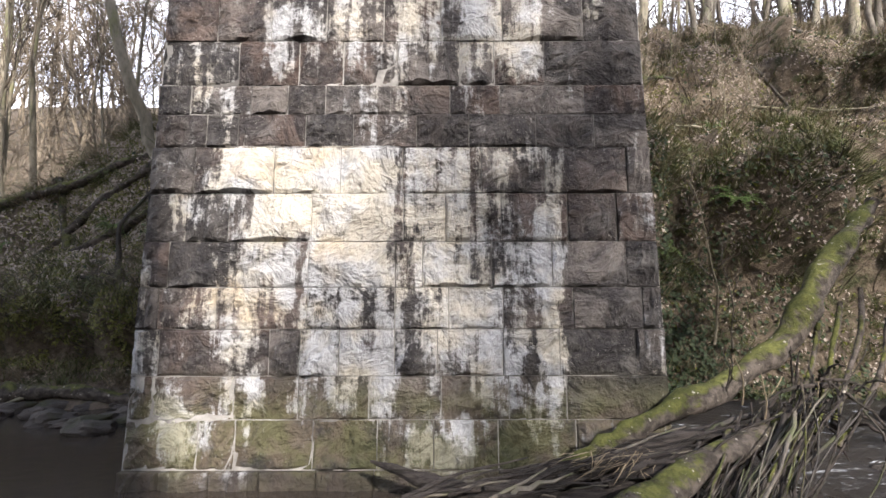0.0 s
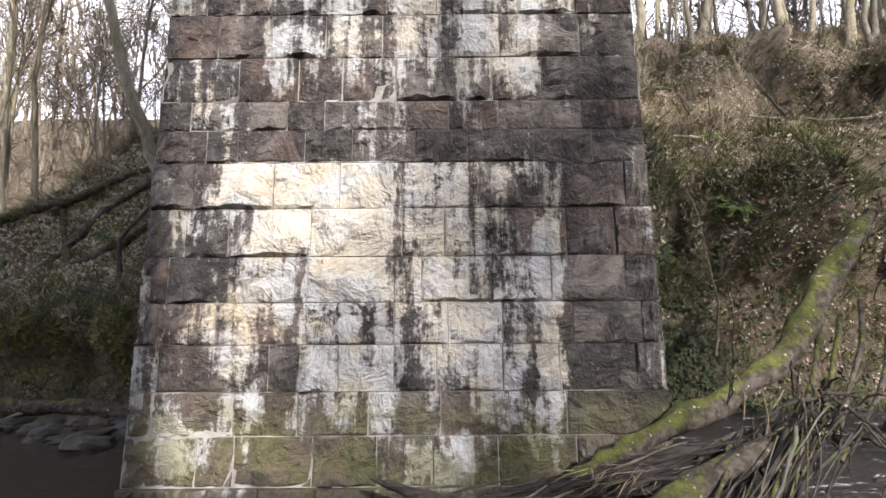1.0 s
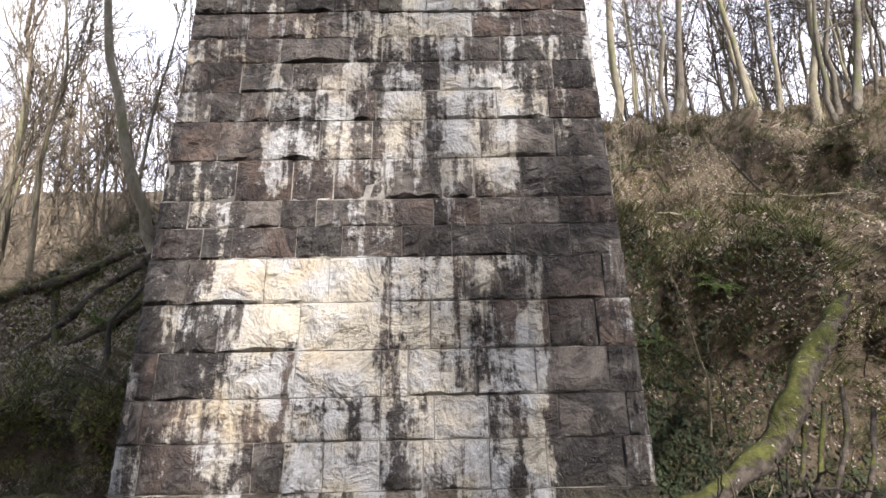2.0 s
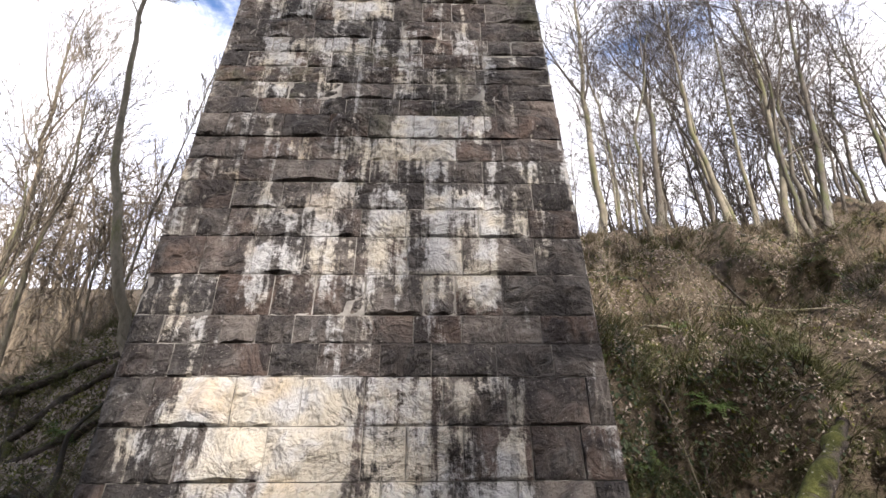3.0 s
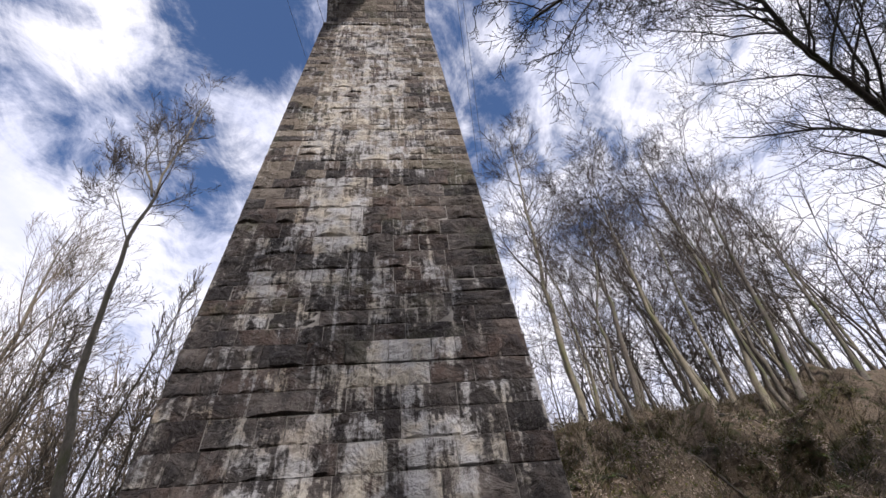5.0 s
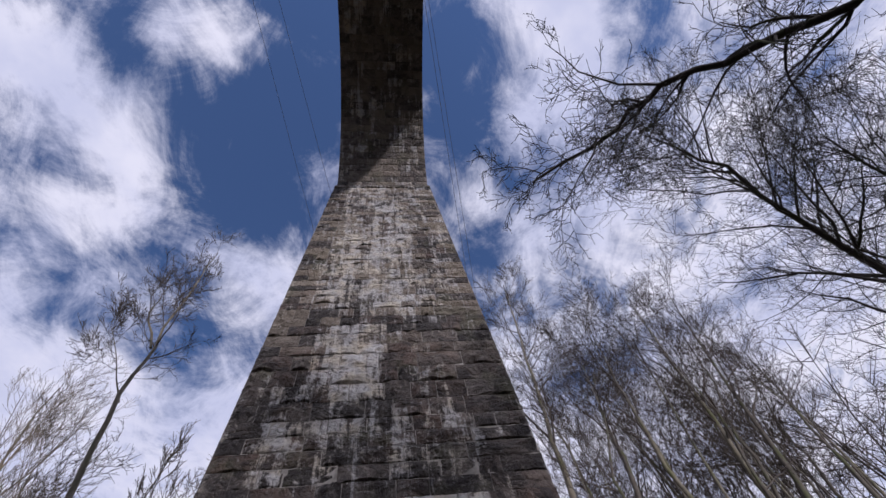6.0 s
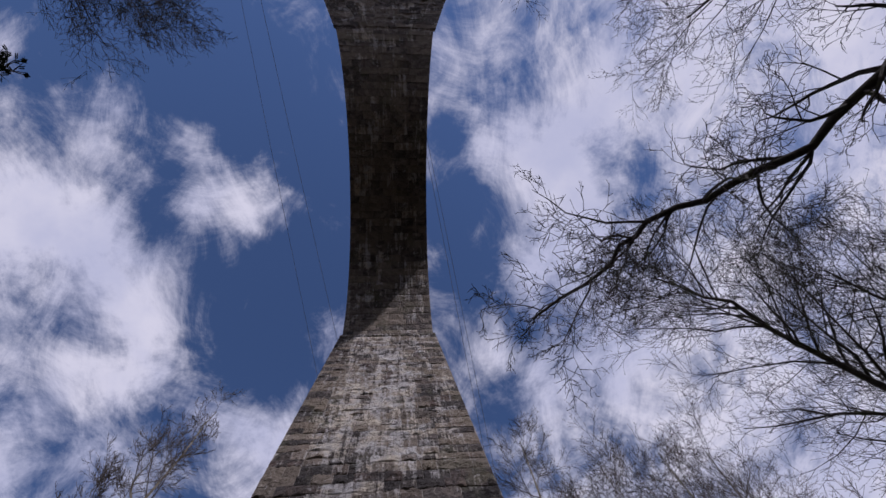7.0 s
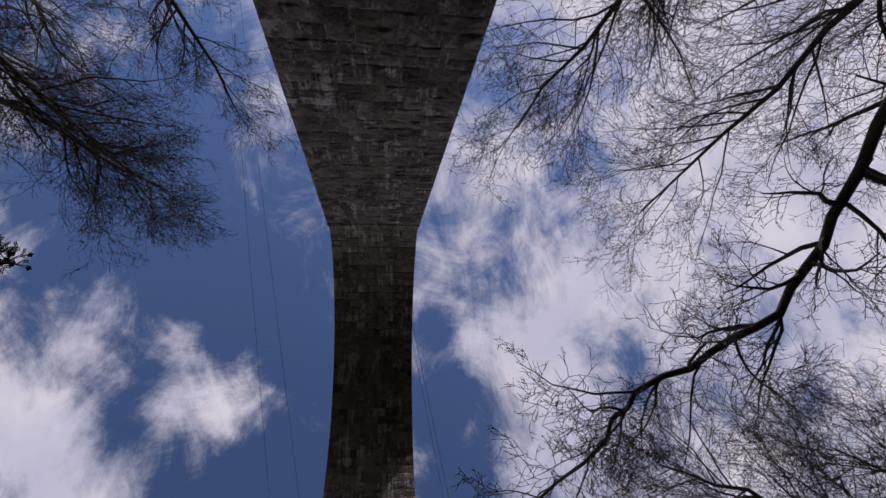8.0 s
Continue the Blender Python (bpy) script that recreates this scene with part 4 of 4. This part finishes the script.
# ---- driftwood at the foot of the pier ----
def log_mesh(name, pts, radii, mat, parent, seed, sides=14, rough=0.10, per=6, ridge=0.0):
    rng_off = seed * 3.1
    soup = Soup()
    dense, rad = [], []
    for i in range(len(pts) - 1):
        for k in range(per):
            dense.append(Vector(pts[i]).lerp(Vector(pts[i + 1]), k / per))
            rad.append(radii[i] + (radii[i + 1] - radii[i]) * k / per)
    dense.append(Vector(pts[-1]))
    rad.append(radii[-1])
    for _ in range(3):
        dense = [dense[0]] + [(dense[i - 1] + dense[i] * 2 + dense[i + 1]) / 4 for i in range(1, len(dense) - 1)] + [dense[-1]]
    soup.tube(dense, rad, sides)
    for i, v in enumerate(soup.v):
        c, r = dense[i // sides], rad[i // sides]
        turn = 2 * math.pi * (i % sides) / sides
        grain = ridge * noise.noise(Vector((math.cos(turn) * 2.6 + rng_off, math.sin(turn) * 2.6, (i // sides) * 0.07))) if ridge else 0.0
        soup.v[i] = c + (v - c) * (1 + grain + rough * 2.5 * noise.noise(v * (0.9 / max(r, 0.05)) * 0.35 + Vector((rng_off, 0, 0))) + rough * noise.noise(v * 9))
    return soup.make(name, mat, parent, True)


log = empty("mossy_log", (4.0, 5.9, 0.9))
tagged(log, "fallen tree trunk covered in bright green moss, propped on the bank", "log")
off = Vector((4.0, 5.9, 0.9))


def rel(*pts):
    return [Vector(p) - off for p in pts]


log_mesh("trunk", rel((0.5, 4.75, 0.22), (1.3, 4.92, 0.48), (2.05, 5.2, 0.76), (3.0, 5.6, 1.03), (3.80, 5.9, 1.38), (4.40, 6.2, 2.02), (5.45, 6.8, 2.82), (6.0, 7.1, 3.2)), (0.05, 0.09, 0.12, 0.15, 0.15, 0.135, 0.12, 0.09), MOSSY_BARK, log, 1, rough=0.24)
log_mesh("limb", rel((1.0, 4.1, 0.0), (1.4, 4.3, 0.22), (1.96, 4.6, 0.42), (2.7, 4.9, 0.58), (3.3, 5.2, 0.8)), (0.12, 0.14, 0.13, 0.11, 0.07), PATCHY_BARK, log, 2, rough=0.24)

# ---- bark, roots and drift ----
RNG = random.Random(8)
drift = empty("driftwood_log", (0.6, 4.7, 0.0))
tagged(drift, "grey weathered splintered driftwood log jammed against the pier foot", "driftwood")
doff = Vector((0.6, 4.7, 0.0))


def strand(name, pts, r0, r1, mat, parent, off, seed, sides=6):
    """A crooked stick through the points, tapering from r0 to r1."""
    rng = random.Random(seed)
    fine = []
    for i in range(len(pts) - 1):
        for k in range(3):
            fine.append(Vector(pts[i]).lerp(Vector(pts[i + 1]), k / 3))
    fine.append(Vector(pts[-1]))
    for _ in range(2):
        fine = [fine[0]] + [(fine[i - 1] + fine[i] * 2 + fine[i + 1]) / 4 for i in range(1, len(fine) - 1)] + [fine[-1]]
    n = len(fine)
    jit = 0.6 * r0 + 0.006
    fine = [p + Vector((rng.gauss(0, jit), rng.gauss(0, jit), rng.gauss(0, jit))) * 0.5 - off for p in fine]
    rad = [(r0 + (r1 - r0) * i / (n - 1)) * rng.uniform(0.8, 1.25) for i in range(n)]
    soup = Soup()
    soup.tube(fine, rad, sides)
    return soup.make(name, mat, parent, sides > 5)


log_mesh("trunk", [Vector(p) - doff for p in ((-2.3, 4.15, -0.14), (-1.1, 4.45, 0.0), (0.05, 4.7, 0.14), (0.85, 4.85, 0.27), (1.95, 5.05, 0.52), (2.6, 5.2, 0.62))], (0.06, 0.11, 0.12, 0.12, 0.10, 0.07), DRIFT, drift, 4, rough=0.24, ridge=0.38, sides=24, per=9)
log_mesh("trunk", [Vector(p) - doff for p in ((-1.5, 4.05, -0.10), (-0.3, 4.30, 0.0), (0.7, 4.5, 0.08), (1.5, 4.75, 0.28), (2.2, 5.0, 0.5))], (0.04, 0.07, 0.085, 0.08, 0.05), DRIFT, drift, 9, rough=0.24, ridge=0.45, sides=20, per=9)
log_mesh("stump", [Vector(p) - doff for p in ((-0.75, 4.95, 0.42), (-0.45, 4.85, 0.36), (-0.05, 4.75, 0.24), (0.5, 4.7, 0.14))], (0.010, 0.05, 0.085, 0.07), DRIFT, drift, 6, rough=0.2, ridge=0.45, sides=16)
for i in range(80):
    t0 = RNG.random()
    a = Vector((-1.6 + 3.2 * t0, 4.22 + 0.55 * t0 + RNG.uniform(-0.16, 0.16), 0.05 + 0.40 * t0 + RNG.uniform(-0.10, 0.10)))
    ln = RNG.uniform(0.5, 1.3)
    b = a + Vector((ln, ln * RNG.uniform(0.05, 0.28), ln * RNG.uniform(-0.02, 0.32)))
    mid = a.lerp(b, 0.5) + Vector((0, RNG.uniform(-0.06, 0.04), RNG.uniform(-0.06, 0.08)))
    strand("splinter", [a, mid, b], RNG.choice((0.010, 0.014, 0.020, 0.030, 0.040)), 0.006, BARK if i % 5 == 0 else DRIFT, drift, doff, i, 5)

tangle = empty("root_tangle", (3.0, 4.7, 0.3))
tagged(tangle, "tangle of dark wet roots and broken branches below the mossy log", "roots")
toff = Vector((3.0, 4.7, 0.3))
# long roots that run down beside the log into the water
for i in range(64):
    s = RNG.random()
    a = Vector((2.75 + 1.35 * s + RNG.uniform(-0.2, 0.2), RNG.uniform(4.9, 5.5), 0.66 + 0.45 * s + RNG.uniform(-0.2, 0.12)))
    b = Vector((1.55 + 1.05 * s + RNG.uniform(-0.2, 0.2), RNG.uniform(3.9, 4.35), RNG.uniform(-0.05, 0.25)))
    if i % 6 == 0:
        b = a + Vector((RNG.uniform(-0.5, 0.1), RNG.uniform(-0.5, 0.0), RNG.uniform(-0.9, -0.5)))
    mid = a.lerp(b, RNG.uniform(0.35, 0.6)) + Vector((RNG.uniform(-0.22, 0.24), RNG.uniform(-0.15, 0.15), RNG.uniform(-0.20, 0.18)))
    strand("root", [a, mid, b], RNG.choice((0.006, 0.008, 0.010, 0.013, 0.018, 0.030)), RNG.choice((0.004, 0.006, 0.010)), (ROOT, ROOT, BARK_DARK, ROOT, BARK_DARK, PATCHY_BARK, ROOT, BARK)[i % 8], tangle, toff, 100 + i)
# the knot at their upper end, and curls that stand out of it
for i in range(22):
    a = Vector((RNG.uniform(3.35, 4.0), RNG.uniform(5.1, 5.5), RNG.uniform(0.65, 1.15)))
    d = Vector((RNG.gauss(0, 0.30), RNG.gauss(-0.1, 0.2), RNG.gauss(0.0, 0.28)))
    strand("root", [a, a + d * 0.6 + Vector((0, 0, 0.08)), a + d], RNG.choice((0.010, 0.014, 0.02, 0.032)), 0.006, ROOT, tangle, toff, 200 + i)
for i in range(12):
    a = Vector((RNG.uniform(2.6, 3.8), RNG.uniform(4.9, 5.4), RNG.uniform(0.6, 1.05)))
    d = Vector((RNG.uniform(-0.15, 0.45), RNG.uniform(-0.2, 0.1), RNG.uniform(0.25, 0.55)))
    strand("root", [a, a + d * 0.5 + Vector((0.06, 0, 0)), a + d], 0.009, 0.004, ROOT if i % 3 else STRAW, tangle, toff, 240 + i, 4)
# mossy boughs that hang from the log into the tangle
for i, (x, z) in enumerate(((4.47, 1.85), (4.75, 2.0), (4.2, 1.6), (5.0, 1.75))):
    strand("bough", [(x, 5.9, z), (x - 0.5, 5.5, z - 0.7), (x - 1.0 - 0.1 * i, 5.1, z - 1.25)], 0.030, 0.02, MOSSY_BARK if i % 2 == 0 else PATCHY_BARK, tangle, toff, 260 + i, 7)

# straw caught on the log
straw = Soup()
for i in range(90):
    at = Vector((RNG.uniform(1.05, 1.75), RNG.uniform(4.6, 4.85), RNG.uniform(0.42, 0.60)))
    straw.blade(at, Vector((RNG.gauss(-0.6, 0.3), RNG.gauss(-0.3, 0.3), RNG.gauss(0.1, 0.25))), Vector((RNG.gauss(-0.2, 0.3), 0, -0.5)), RNG.uniform(0.12, 0.32), 0.010)
tagged(straw.make("caught_straw", STRAW), "pale dead grass caught on the driftwood", "dead grass", kind="stuff")


def boulder(x, y, z, sx, sy, sz, seed, label):
    bm = bmesh.new()
    bmesh.ops.create_icosphere(bm, subdivisions=3, radius=1.0)
    o = Vector((seed * 5.3, 0, 0))
    for v in bm.verts:
        k = 1 + 0.5 * noise.noise(v.co * 1.3 + o) + 0.25 * abs(noise.noise(v.co * 2.6 + o)) + 0.08 * noise.noise(v.co * 6 + o)
        v.co = Vector((v.co.x * sx, v.co.y * sy, max(-0.6, v.co.z) * sz)) * k
    me = bpy.data.meshes.new("river_boulder")
    bm.to_mesh(me)
    bm.free()
    me.materials.append(ROCK)
    ob = new("river_boulder", me)
    ob.matrix_basis = pose(x, y, z, 0, 0, seed * 47)
    tagged(ob, label, "boulder", "boulders at the water's edge")


for i in range(26):
    boulder(-3.5 - 4.2 * RNG.random(), 7.4 + 1.7 * RNG.random(), 0.02, RNG.uniform(0.12, 0.38), RNG.uniform(0.12, 0.34), RNG.uniform(0.05, 0.13), i, "flat wet brown boulder at the foot of the bank")
for i in range(9):
    boulder(RNG.uniform(2.2, 3.6), RNG.uniform(4.0, 5.2), -0.05, RNG.uniform(0.15, 0.35), RNG.uniform(0.15, 0.35), RNG.uniform(0.08, 0.18), 20 + i, "wet river boulder among roots beside the pier")
for i in range(10):
    boulder(RNG.uniform(5.0, 9.0), RNG.uniform(5.5, 9.0), -0.08, RNG.uniform(0.2, 0.5), RNG.uniform(0.2, 0.5), RNG.uniform(0.12, 0.25), 40 + i, "dark wet boulder breaking the rapids")


def fallen(x0, y0, x1, y1, r, seed, mat, lift=0.1):
    n = 7
    pts = []
    for k in range(n):
        t = k / (n - 1)
        x, y = x0 + (x1 - x0) * t, y0 + (y1 - y0) * t
        pts.append(Vector((x, y, ground_z(x, y) + lift)))
    top = empty("fallen_branch", pts[0])
    tagged(top, "fallen branch lying on the leafy slope", "branch", "fallen branches on the slope")
    log_mesh("limb", [p - pts[0] for p in pts], [r * (1 - 0.5 * k / (n - 1)) for k in range(n)], mat, top, seed, sides=10, per=4, rough=0.3)


fallen(7.8, 16.2, 12.0, 16.6, 0.17, 1, BARK_DARK)
fallen(5.4, 14.6, 6.8, 14.2, 0.09, 2, BARK_DARK)
fallen(13.5, 13.2, 16.5, 12.4, 0.09, 3, MOSS)
fallen(-10.5, 9.6, -7.2, 8.9, 0.08, 4, PATCHY_BARK)
fallen(-11.6, 11.9, -6.6, 12.4, 0.16, 5, MOSSY_BARK, 0.2)
fallen(-13.5, 10.7, -7.5, 10.6, 0.07, 6, BARK_DARK, 0.3)
fallen(6.8, 11.0, 11.0, 11.4, 0.06, 7, BARK, 0.4)
fallen(-10.0, 12.6, -8.2, 10.9, 0.12, 8, MOSSY_BARK, 0.1)
fallen(-11.5, 11.5, -9.6, 10.6, 0.09, 9, MOSSY_BARK, 0.1)
fallen(-8.6, 8.3, -6.9, 8.95, 0.05, 10, BARK_PALE, 0.12)
fallen(-7.8, 8.9, -4.6, 8.9, 0.15, 11, PATCHY_BARK, 0.1)
fallen(9.0, 15.2, 10.6, 13.4, 0.05, 12, BARK, 0.15)
fallen(-6.0, 12.2, -9.6, 11.0, 0.14, 14, MOSSY_BARK, 0.12)
fallen(-5.4, 11.7, -8.4, 10.5, 0.10, 15, MOSSY_BARK, 0.1)
fallen(-7.2, 12.3, -11.0, 11.0, 0.12, 16, PATCHY_BARK, 0.12)
fallen(6.0, 12.6, 8.4, 11.2, 0.04, 17, BARK_PALE, 0.25)
fallen(8.6, 13.6, 12.2, 13.0, 0.035, 18, BARK_PALE, 0.3)
fallen(12.0, 17.8, 15.5, 18.6, 0.12, 13, BARK_DARK, 0.12)

tree("leaning_sapling", [(-7.25, 10.2, 1.2), (-7.12, 10.5, 2.4), (-7.05, 10.7, 3.4), (-6.75, 10.8, 4.2), (-6.1, 11.0, 4.7)], 0.085, "dark crooked sapling leaning over the river from the undercut bank", 71, BARK_DARK, kids=(5, 4, 3), max_level=2, first=0.6, reach=0.35, category="sapling")
tree("leaning_sapling", [(4.95, 9.4, 1.0), (4.7, 8.7, 2.0), (4.2, 8.2, 3.0), (3.75, 7.9, 3.9)], 0.022, "thin bare sapling leaning out of the steep bank", 72, BARK_PALE, kids=(6, 4, 3), max_level=2, first=0.3, reach=0.4, category="sapling")
tree("leaning_sapling", [(5.4, 9.6, 0.9), (5.0, 8.9, 1.7), (4.5, 8.3, 2.8)], 0.02, "thin grey sapling leaning out over the log", 73, BARK, kids=(6, 4, 3), max_level=2, first=0.3, reach=0.45, category="sapling")


# ---- plants and litter on the banks ----
def slope_frame(x, y):
    e = 0.25
    n = Vector((ground_z(x - e, y) - ground_z(x + e, y), ground_z(x, y - e) - ground_z(x, y + e), 2 * e)).normalized()
    return ground_point(x, y), n


def bank_spot(rng):
    if rng.random() < 0.55:
        x = rng.uniform(3.0, 24.0)
        return x, rng.uniform(9.3, crest_y(x) + 3.0)
    return rng.uniform(-16.0, -3.2), rng.uniform(9.2, 17.5)


def litter(name, count, mat, label, size, rng, spot=bank_spot):
    soup = Soup()
    while len(soup.f) < count:
        x, y = spot(rng)
        if fbm(x, y, 0.5) < rng.uniform(-0.6, 0.3):
            continue
        p, n = slope_frame(x, y)
        al = n.cross(Vector((rng.gauss(0, 1), rng.gauss(0, 1), rng.gauss(0, 1)))).normalized()
        tilt = (n + Vector((rng.gauss(0, 0.4), rng.gauss(0, 0.4), rng.gauss(0, 0.4)))).normalized()
        ln = rng.uniform(0.6, 1.3) * size
        soup.leaf(p + n * rng.uniform(0.005, 0.04), al, tilt.cross(al).normalized(), ln, ln * rng.uniform(0.3, 0.6), rng.uniform(-0.1, 0.3))
    tagged(soup.make(name, mat), label, "leaf litter", kind="stuff")


litter("leaf_litter", 75000, DEAD_LEAF, "pale brown dead leaves scattered over the banks", 0.075, random.Random(51))
litter("slope_leaf_litter", 42000, BLEACHED_LEAF, "pale bleached dead leaves drifted on the hillside", 0.085, random.Random(59), lambda r: (r.uniform(3.4, 17.0), r.uniform(9.8, 19.0)))
litter("bank_leaf_litter", 38000, BLEACHED_LEAF, "bleached curled dead leaves on the bank beside the pier", 0.11, random.Random(57), lambda r: (r.uniform(-13.0, -3.4), r.uniform(10.3, 13.8)))


# both left-bank moss layers use the brightened copy to lift the shade
litter("moss_cover", 52000, LIFTED_MOSS, "olive green moss over the roots and soil of the bank", 0.085, random.Random(60), lambda r: (r.uniform(-13.0, -3.4), r.uniform(9.6, 13.8)))
litter("lip_moss", 16000, LIFTED_MOSS, "brightened green moss hanging over the undercut lip of the bank", 0.10, random.Random(70), lambda r: (r.uniform(-13.0, -3.4), r.uniform(9.7, 11.2)))
litter("slope_moss", 26000, MOSS, "olive green moss and low herbs on the hillside", 0.10, random.Random(69), lambda r: (r.uniform(3.2, 20.0), r.uniform(9.4, 20.0)))


def tufts(name, count, mat, label, rng, tall, test, blades=12, hang=0.6):
    soup = Soup()
    made = 0
    while made < count:
        x, y = bank_spot(rng)
        if not test(x, y, rng):
            continue
        made += 1
        p, n = slope_frame(x, y)
        down = Vector((n.x, n.y, 0))
        for k in range(blades):
            up = (n * 0.5 + Vector((rng.gauss(0, 0.45), rng.gauss(0, 0.45), 0.7))).normalized()
            lean = (down * 1.6 + Vector((rng.gauss(0, 0.5), rng.gauss(0, 0.5), -hang))).normalized()
            soup.blade(p + Vector((rng.gauss(0, 0.09), rng.gauss(0, 0.09), -0.02)), up, lean, tall * rng.uniform(0.5, 1.3), 0.014)
    tagged(soup.make(name, mat), label, "grass", kind="stuff")


def green_spot(x, y, rng):
    return fbm(x + 9, y, 0.35) > rng.uniform(-0.3, 0.5)


def lip_spot(x, y, rng):
    return (abs(y - 11.0) < 1.1 and x > 3) or (abs(y - 10.6) < 0.6 and x < -3 and rng.random() < 0.2) or rng.random() < 0.12


tufts("bank_grass", 2600, GRASS, "rough green grass tufts on the banks", random.Random(52), 0.34, green_spot)
tufts("bank_straw", 4200, STRAW, "dead straw-coloured grass hanging on the banks", random.Random(53), 0.46, lambda x, y, r: not green_spot(x, y, r))
tufts("overhanging_grass", 2400, GRASS, "long grass hanging over the undercut bank", random.Random(54), 0.75, lip_spot, hang=1.6)


def ivy(name, count, rng, label, spot):
    soup = Soup()
    for i in range(count):
        x, y = spot(rng)
        p, n = slope_frame(x, y)
        al = (n.cross(Vector((rng.gauss(0, 1), rng.gauss(0, 1), rng.gauss(0, 1)))).normalized() + Vector((0, 0, -0.5))).normalized()
        ln = rng.uniform(0.06, 0.12)
        soup.leaf(p + n * rng.uniform(0.02, 0.16), al, (n + Vector((rng.gauss(0, 0.4), rng.gauss(0, 0.4), rng.gauss(0, 0.4)))).cross(al).normalized(), ln, ln * 0.85, 0.1)
    tagged(soup.make(name, IVY), label, "ivy", kind="stuff")


ivy("ivy_mat", 4000, random.Random(55), "dark green ivy covering the steep bank", lambda r: (3.2 + abs(r.gauss(0, 2.2)), 9.3 + abs(r.gauss(0, 0.9))))
ivy("bramble_leaves", 420, random.Random(56), "low dark bramble leaves on the bank", lambda r: (r.uniform(-14, -3.6), r.uniform(10.2, 13.5)))
ivy("slope_leaves", 5000, random.Random(58), "dark bramble leaves over the hillside", lambda r: (r.uniform(4, 22), r.uniform(10.5, 20)))


def brush(name, count, rng, label, spot, tall, mat=None):
    soup = Soup()
    for i in range(count):
        x, y = spot(rng)
        p, n = slope_frame(x, y)
        d = (n + Vector((rng.gauss(0, 0.5), rng.gauss(0, 0.5), rng.uniform(0.2, 1.0)))).normalized()
        ln, bend = tall * rng.uniform(0.4, 1.3), Vector((rng.gauss(0, 0.5), rng.gauss(-0.3, 0.4), -rng.uniform(0.1, 0.9)))
        pts = [p + d * ln * t + bend * ln * t * t * 0.6 for t in (0, 0.25, 0.5, 0.75, 1.0)]
        r = rng.uniform(0.005, 0.012)
        soup.tube(pts, [r, r * 0.9, r * 0.75, r * 0.55, r * 0.3], 3, cap=False)
        for k in range(3):
            j = rng.randrange(1, 4)
            soup.tube([pts[j], pts[j] + Vector((rng.gauss(0, 0.25), rng.gauss(0, 0.25), rng.gauss(0.1, 0.2))) * ln], [r * 0.6, r * 0.25], 3, cap=False)
    tagged(soup.make(name, mat or TWIG), label, "brushwood", kind="stuff")


brush("brushwood", 900, random.Random(61), "thin bare brambles and twigs over the slope", lambda r: (r.uniform(3.2, 22), r.uniform(9.6, 22)), 0.9)
brush("thicket", 1100, random.Random(62), "dense thicket of thin bare stems on the bank", lambda r: (r.uniform(-17, -3.4), r.uniform(13.2, 19)), 2.2, LIT_STEM)
brush("bank_roots", 260, random.Random(63), "thin roots and twigs hanging from the undercut bank", lambda r: (r.uniform(-12, -3.6), r.uniform(9.9, 10.8)), 0.7)
brush("scarp_roots", 420, random.Random(68), "thin roots and dead stems hanging from the washed-out bank", lambda r: (r.uniform(3.2, 16), r.choice((r.uniform(9.8, 11.2), r.uniform(12.6, 14.2)))), 0.8)
brush("hill_scrub", 1500, random.Random(67), "bare scrub and bracken over the far hillside", lambda r: (r.uniform(-34, -5), r.uniform(17, 40)), 2.4, LIT_STEM)
brush("crest_brush", 900, random.Random(64), "low bare scrub along the crest of the hill", lambda r: (r.uniform(5, 30), r.uniform(16, 29)), 1.6)


def frond_mesh(seed):
    rng = random.Random(seed)
    soup, ln = Soup(), 0.55
    for j in range(13):
        t = (j + 1) / 14
        p = Vector((ln * t, 0, ln * (0.9 * t - 0.95 * t * t)))
        for sg in (-1, 1):
            soup.leaf(p, Vector((0.45, sg, rng.uniform(-0.2, 0.1))).normalized(), Vector((1, -0.45 * sg, 0)).normalized(), 0.17 * (1.05 - t), 0.035, 0.02)
    soup.tube([Vector((ln * t, 0, ln * (0.9 * t - 0.95 * t * t))) for t in (0, 0.3, 0.6, 1.0)], [0.005, 0.004, 0.003, 0.001], 3)
    me = bpy.data.meshes.new("frond")
    me.from_pydata([tuple(v) for v in soup.v], [], soup.f)
    me.materials.append(FERN)
    return me


FRONDS = [frond_mesh(1), frond_mesh(2)]


def fern(seed):
    rng = random.Random(seed)
    top = empty("fern_plant")
    tagged(top, "green fern with arching fronds on the bank", "fern", "ferns on the banks")
    for k in range(9):
        ob = new("frond", FRONDS[k % 2])
        ob.parent = top
        ob.matrix_basis = pose(0, 0, 0, 0, rng.uniform(-12, 12), 40 * k + rng.uniform(-12, 12)) @ Matrix.Scale(rng.uniform(0.75, 1.2), 4)
    return top


PLANTS = random.Random(66)
FERNS = [fern(1), fern(2)]
for i in range(34):
    x, y = (PLANTS.uniform(3.6, 14), PLANTS.uniform(10.2, 15)) if i % 3 else (PLANTS.uniform(-11, -3.8), PLANTS.uniform(10.3, 13.2))
    p, n = slope_frame(x, y)
    m = Matrix.Translation(p - n * 0.02) @ Vector((0, 0, 1)).rotation_difference((n + Vector((0, 0, 1))).normalized()).to_matrix().to_4x4() @ pose(0, 0, 0, 0, 0, PLANTS.uniform(0, 360))
    f = FERNS[i % 2] if i < 2 else copy_thing(FERNS[i % 2], m)
    f.matrix_basis = m @ Matrix.Scale(PLANTS.uniform(0.7, 1.25), 4)
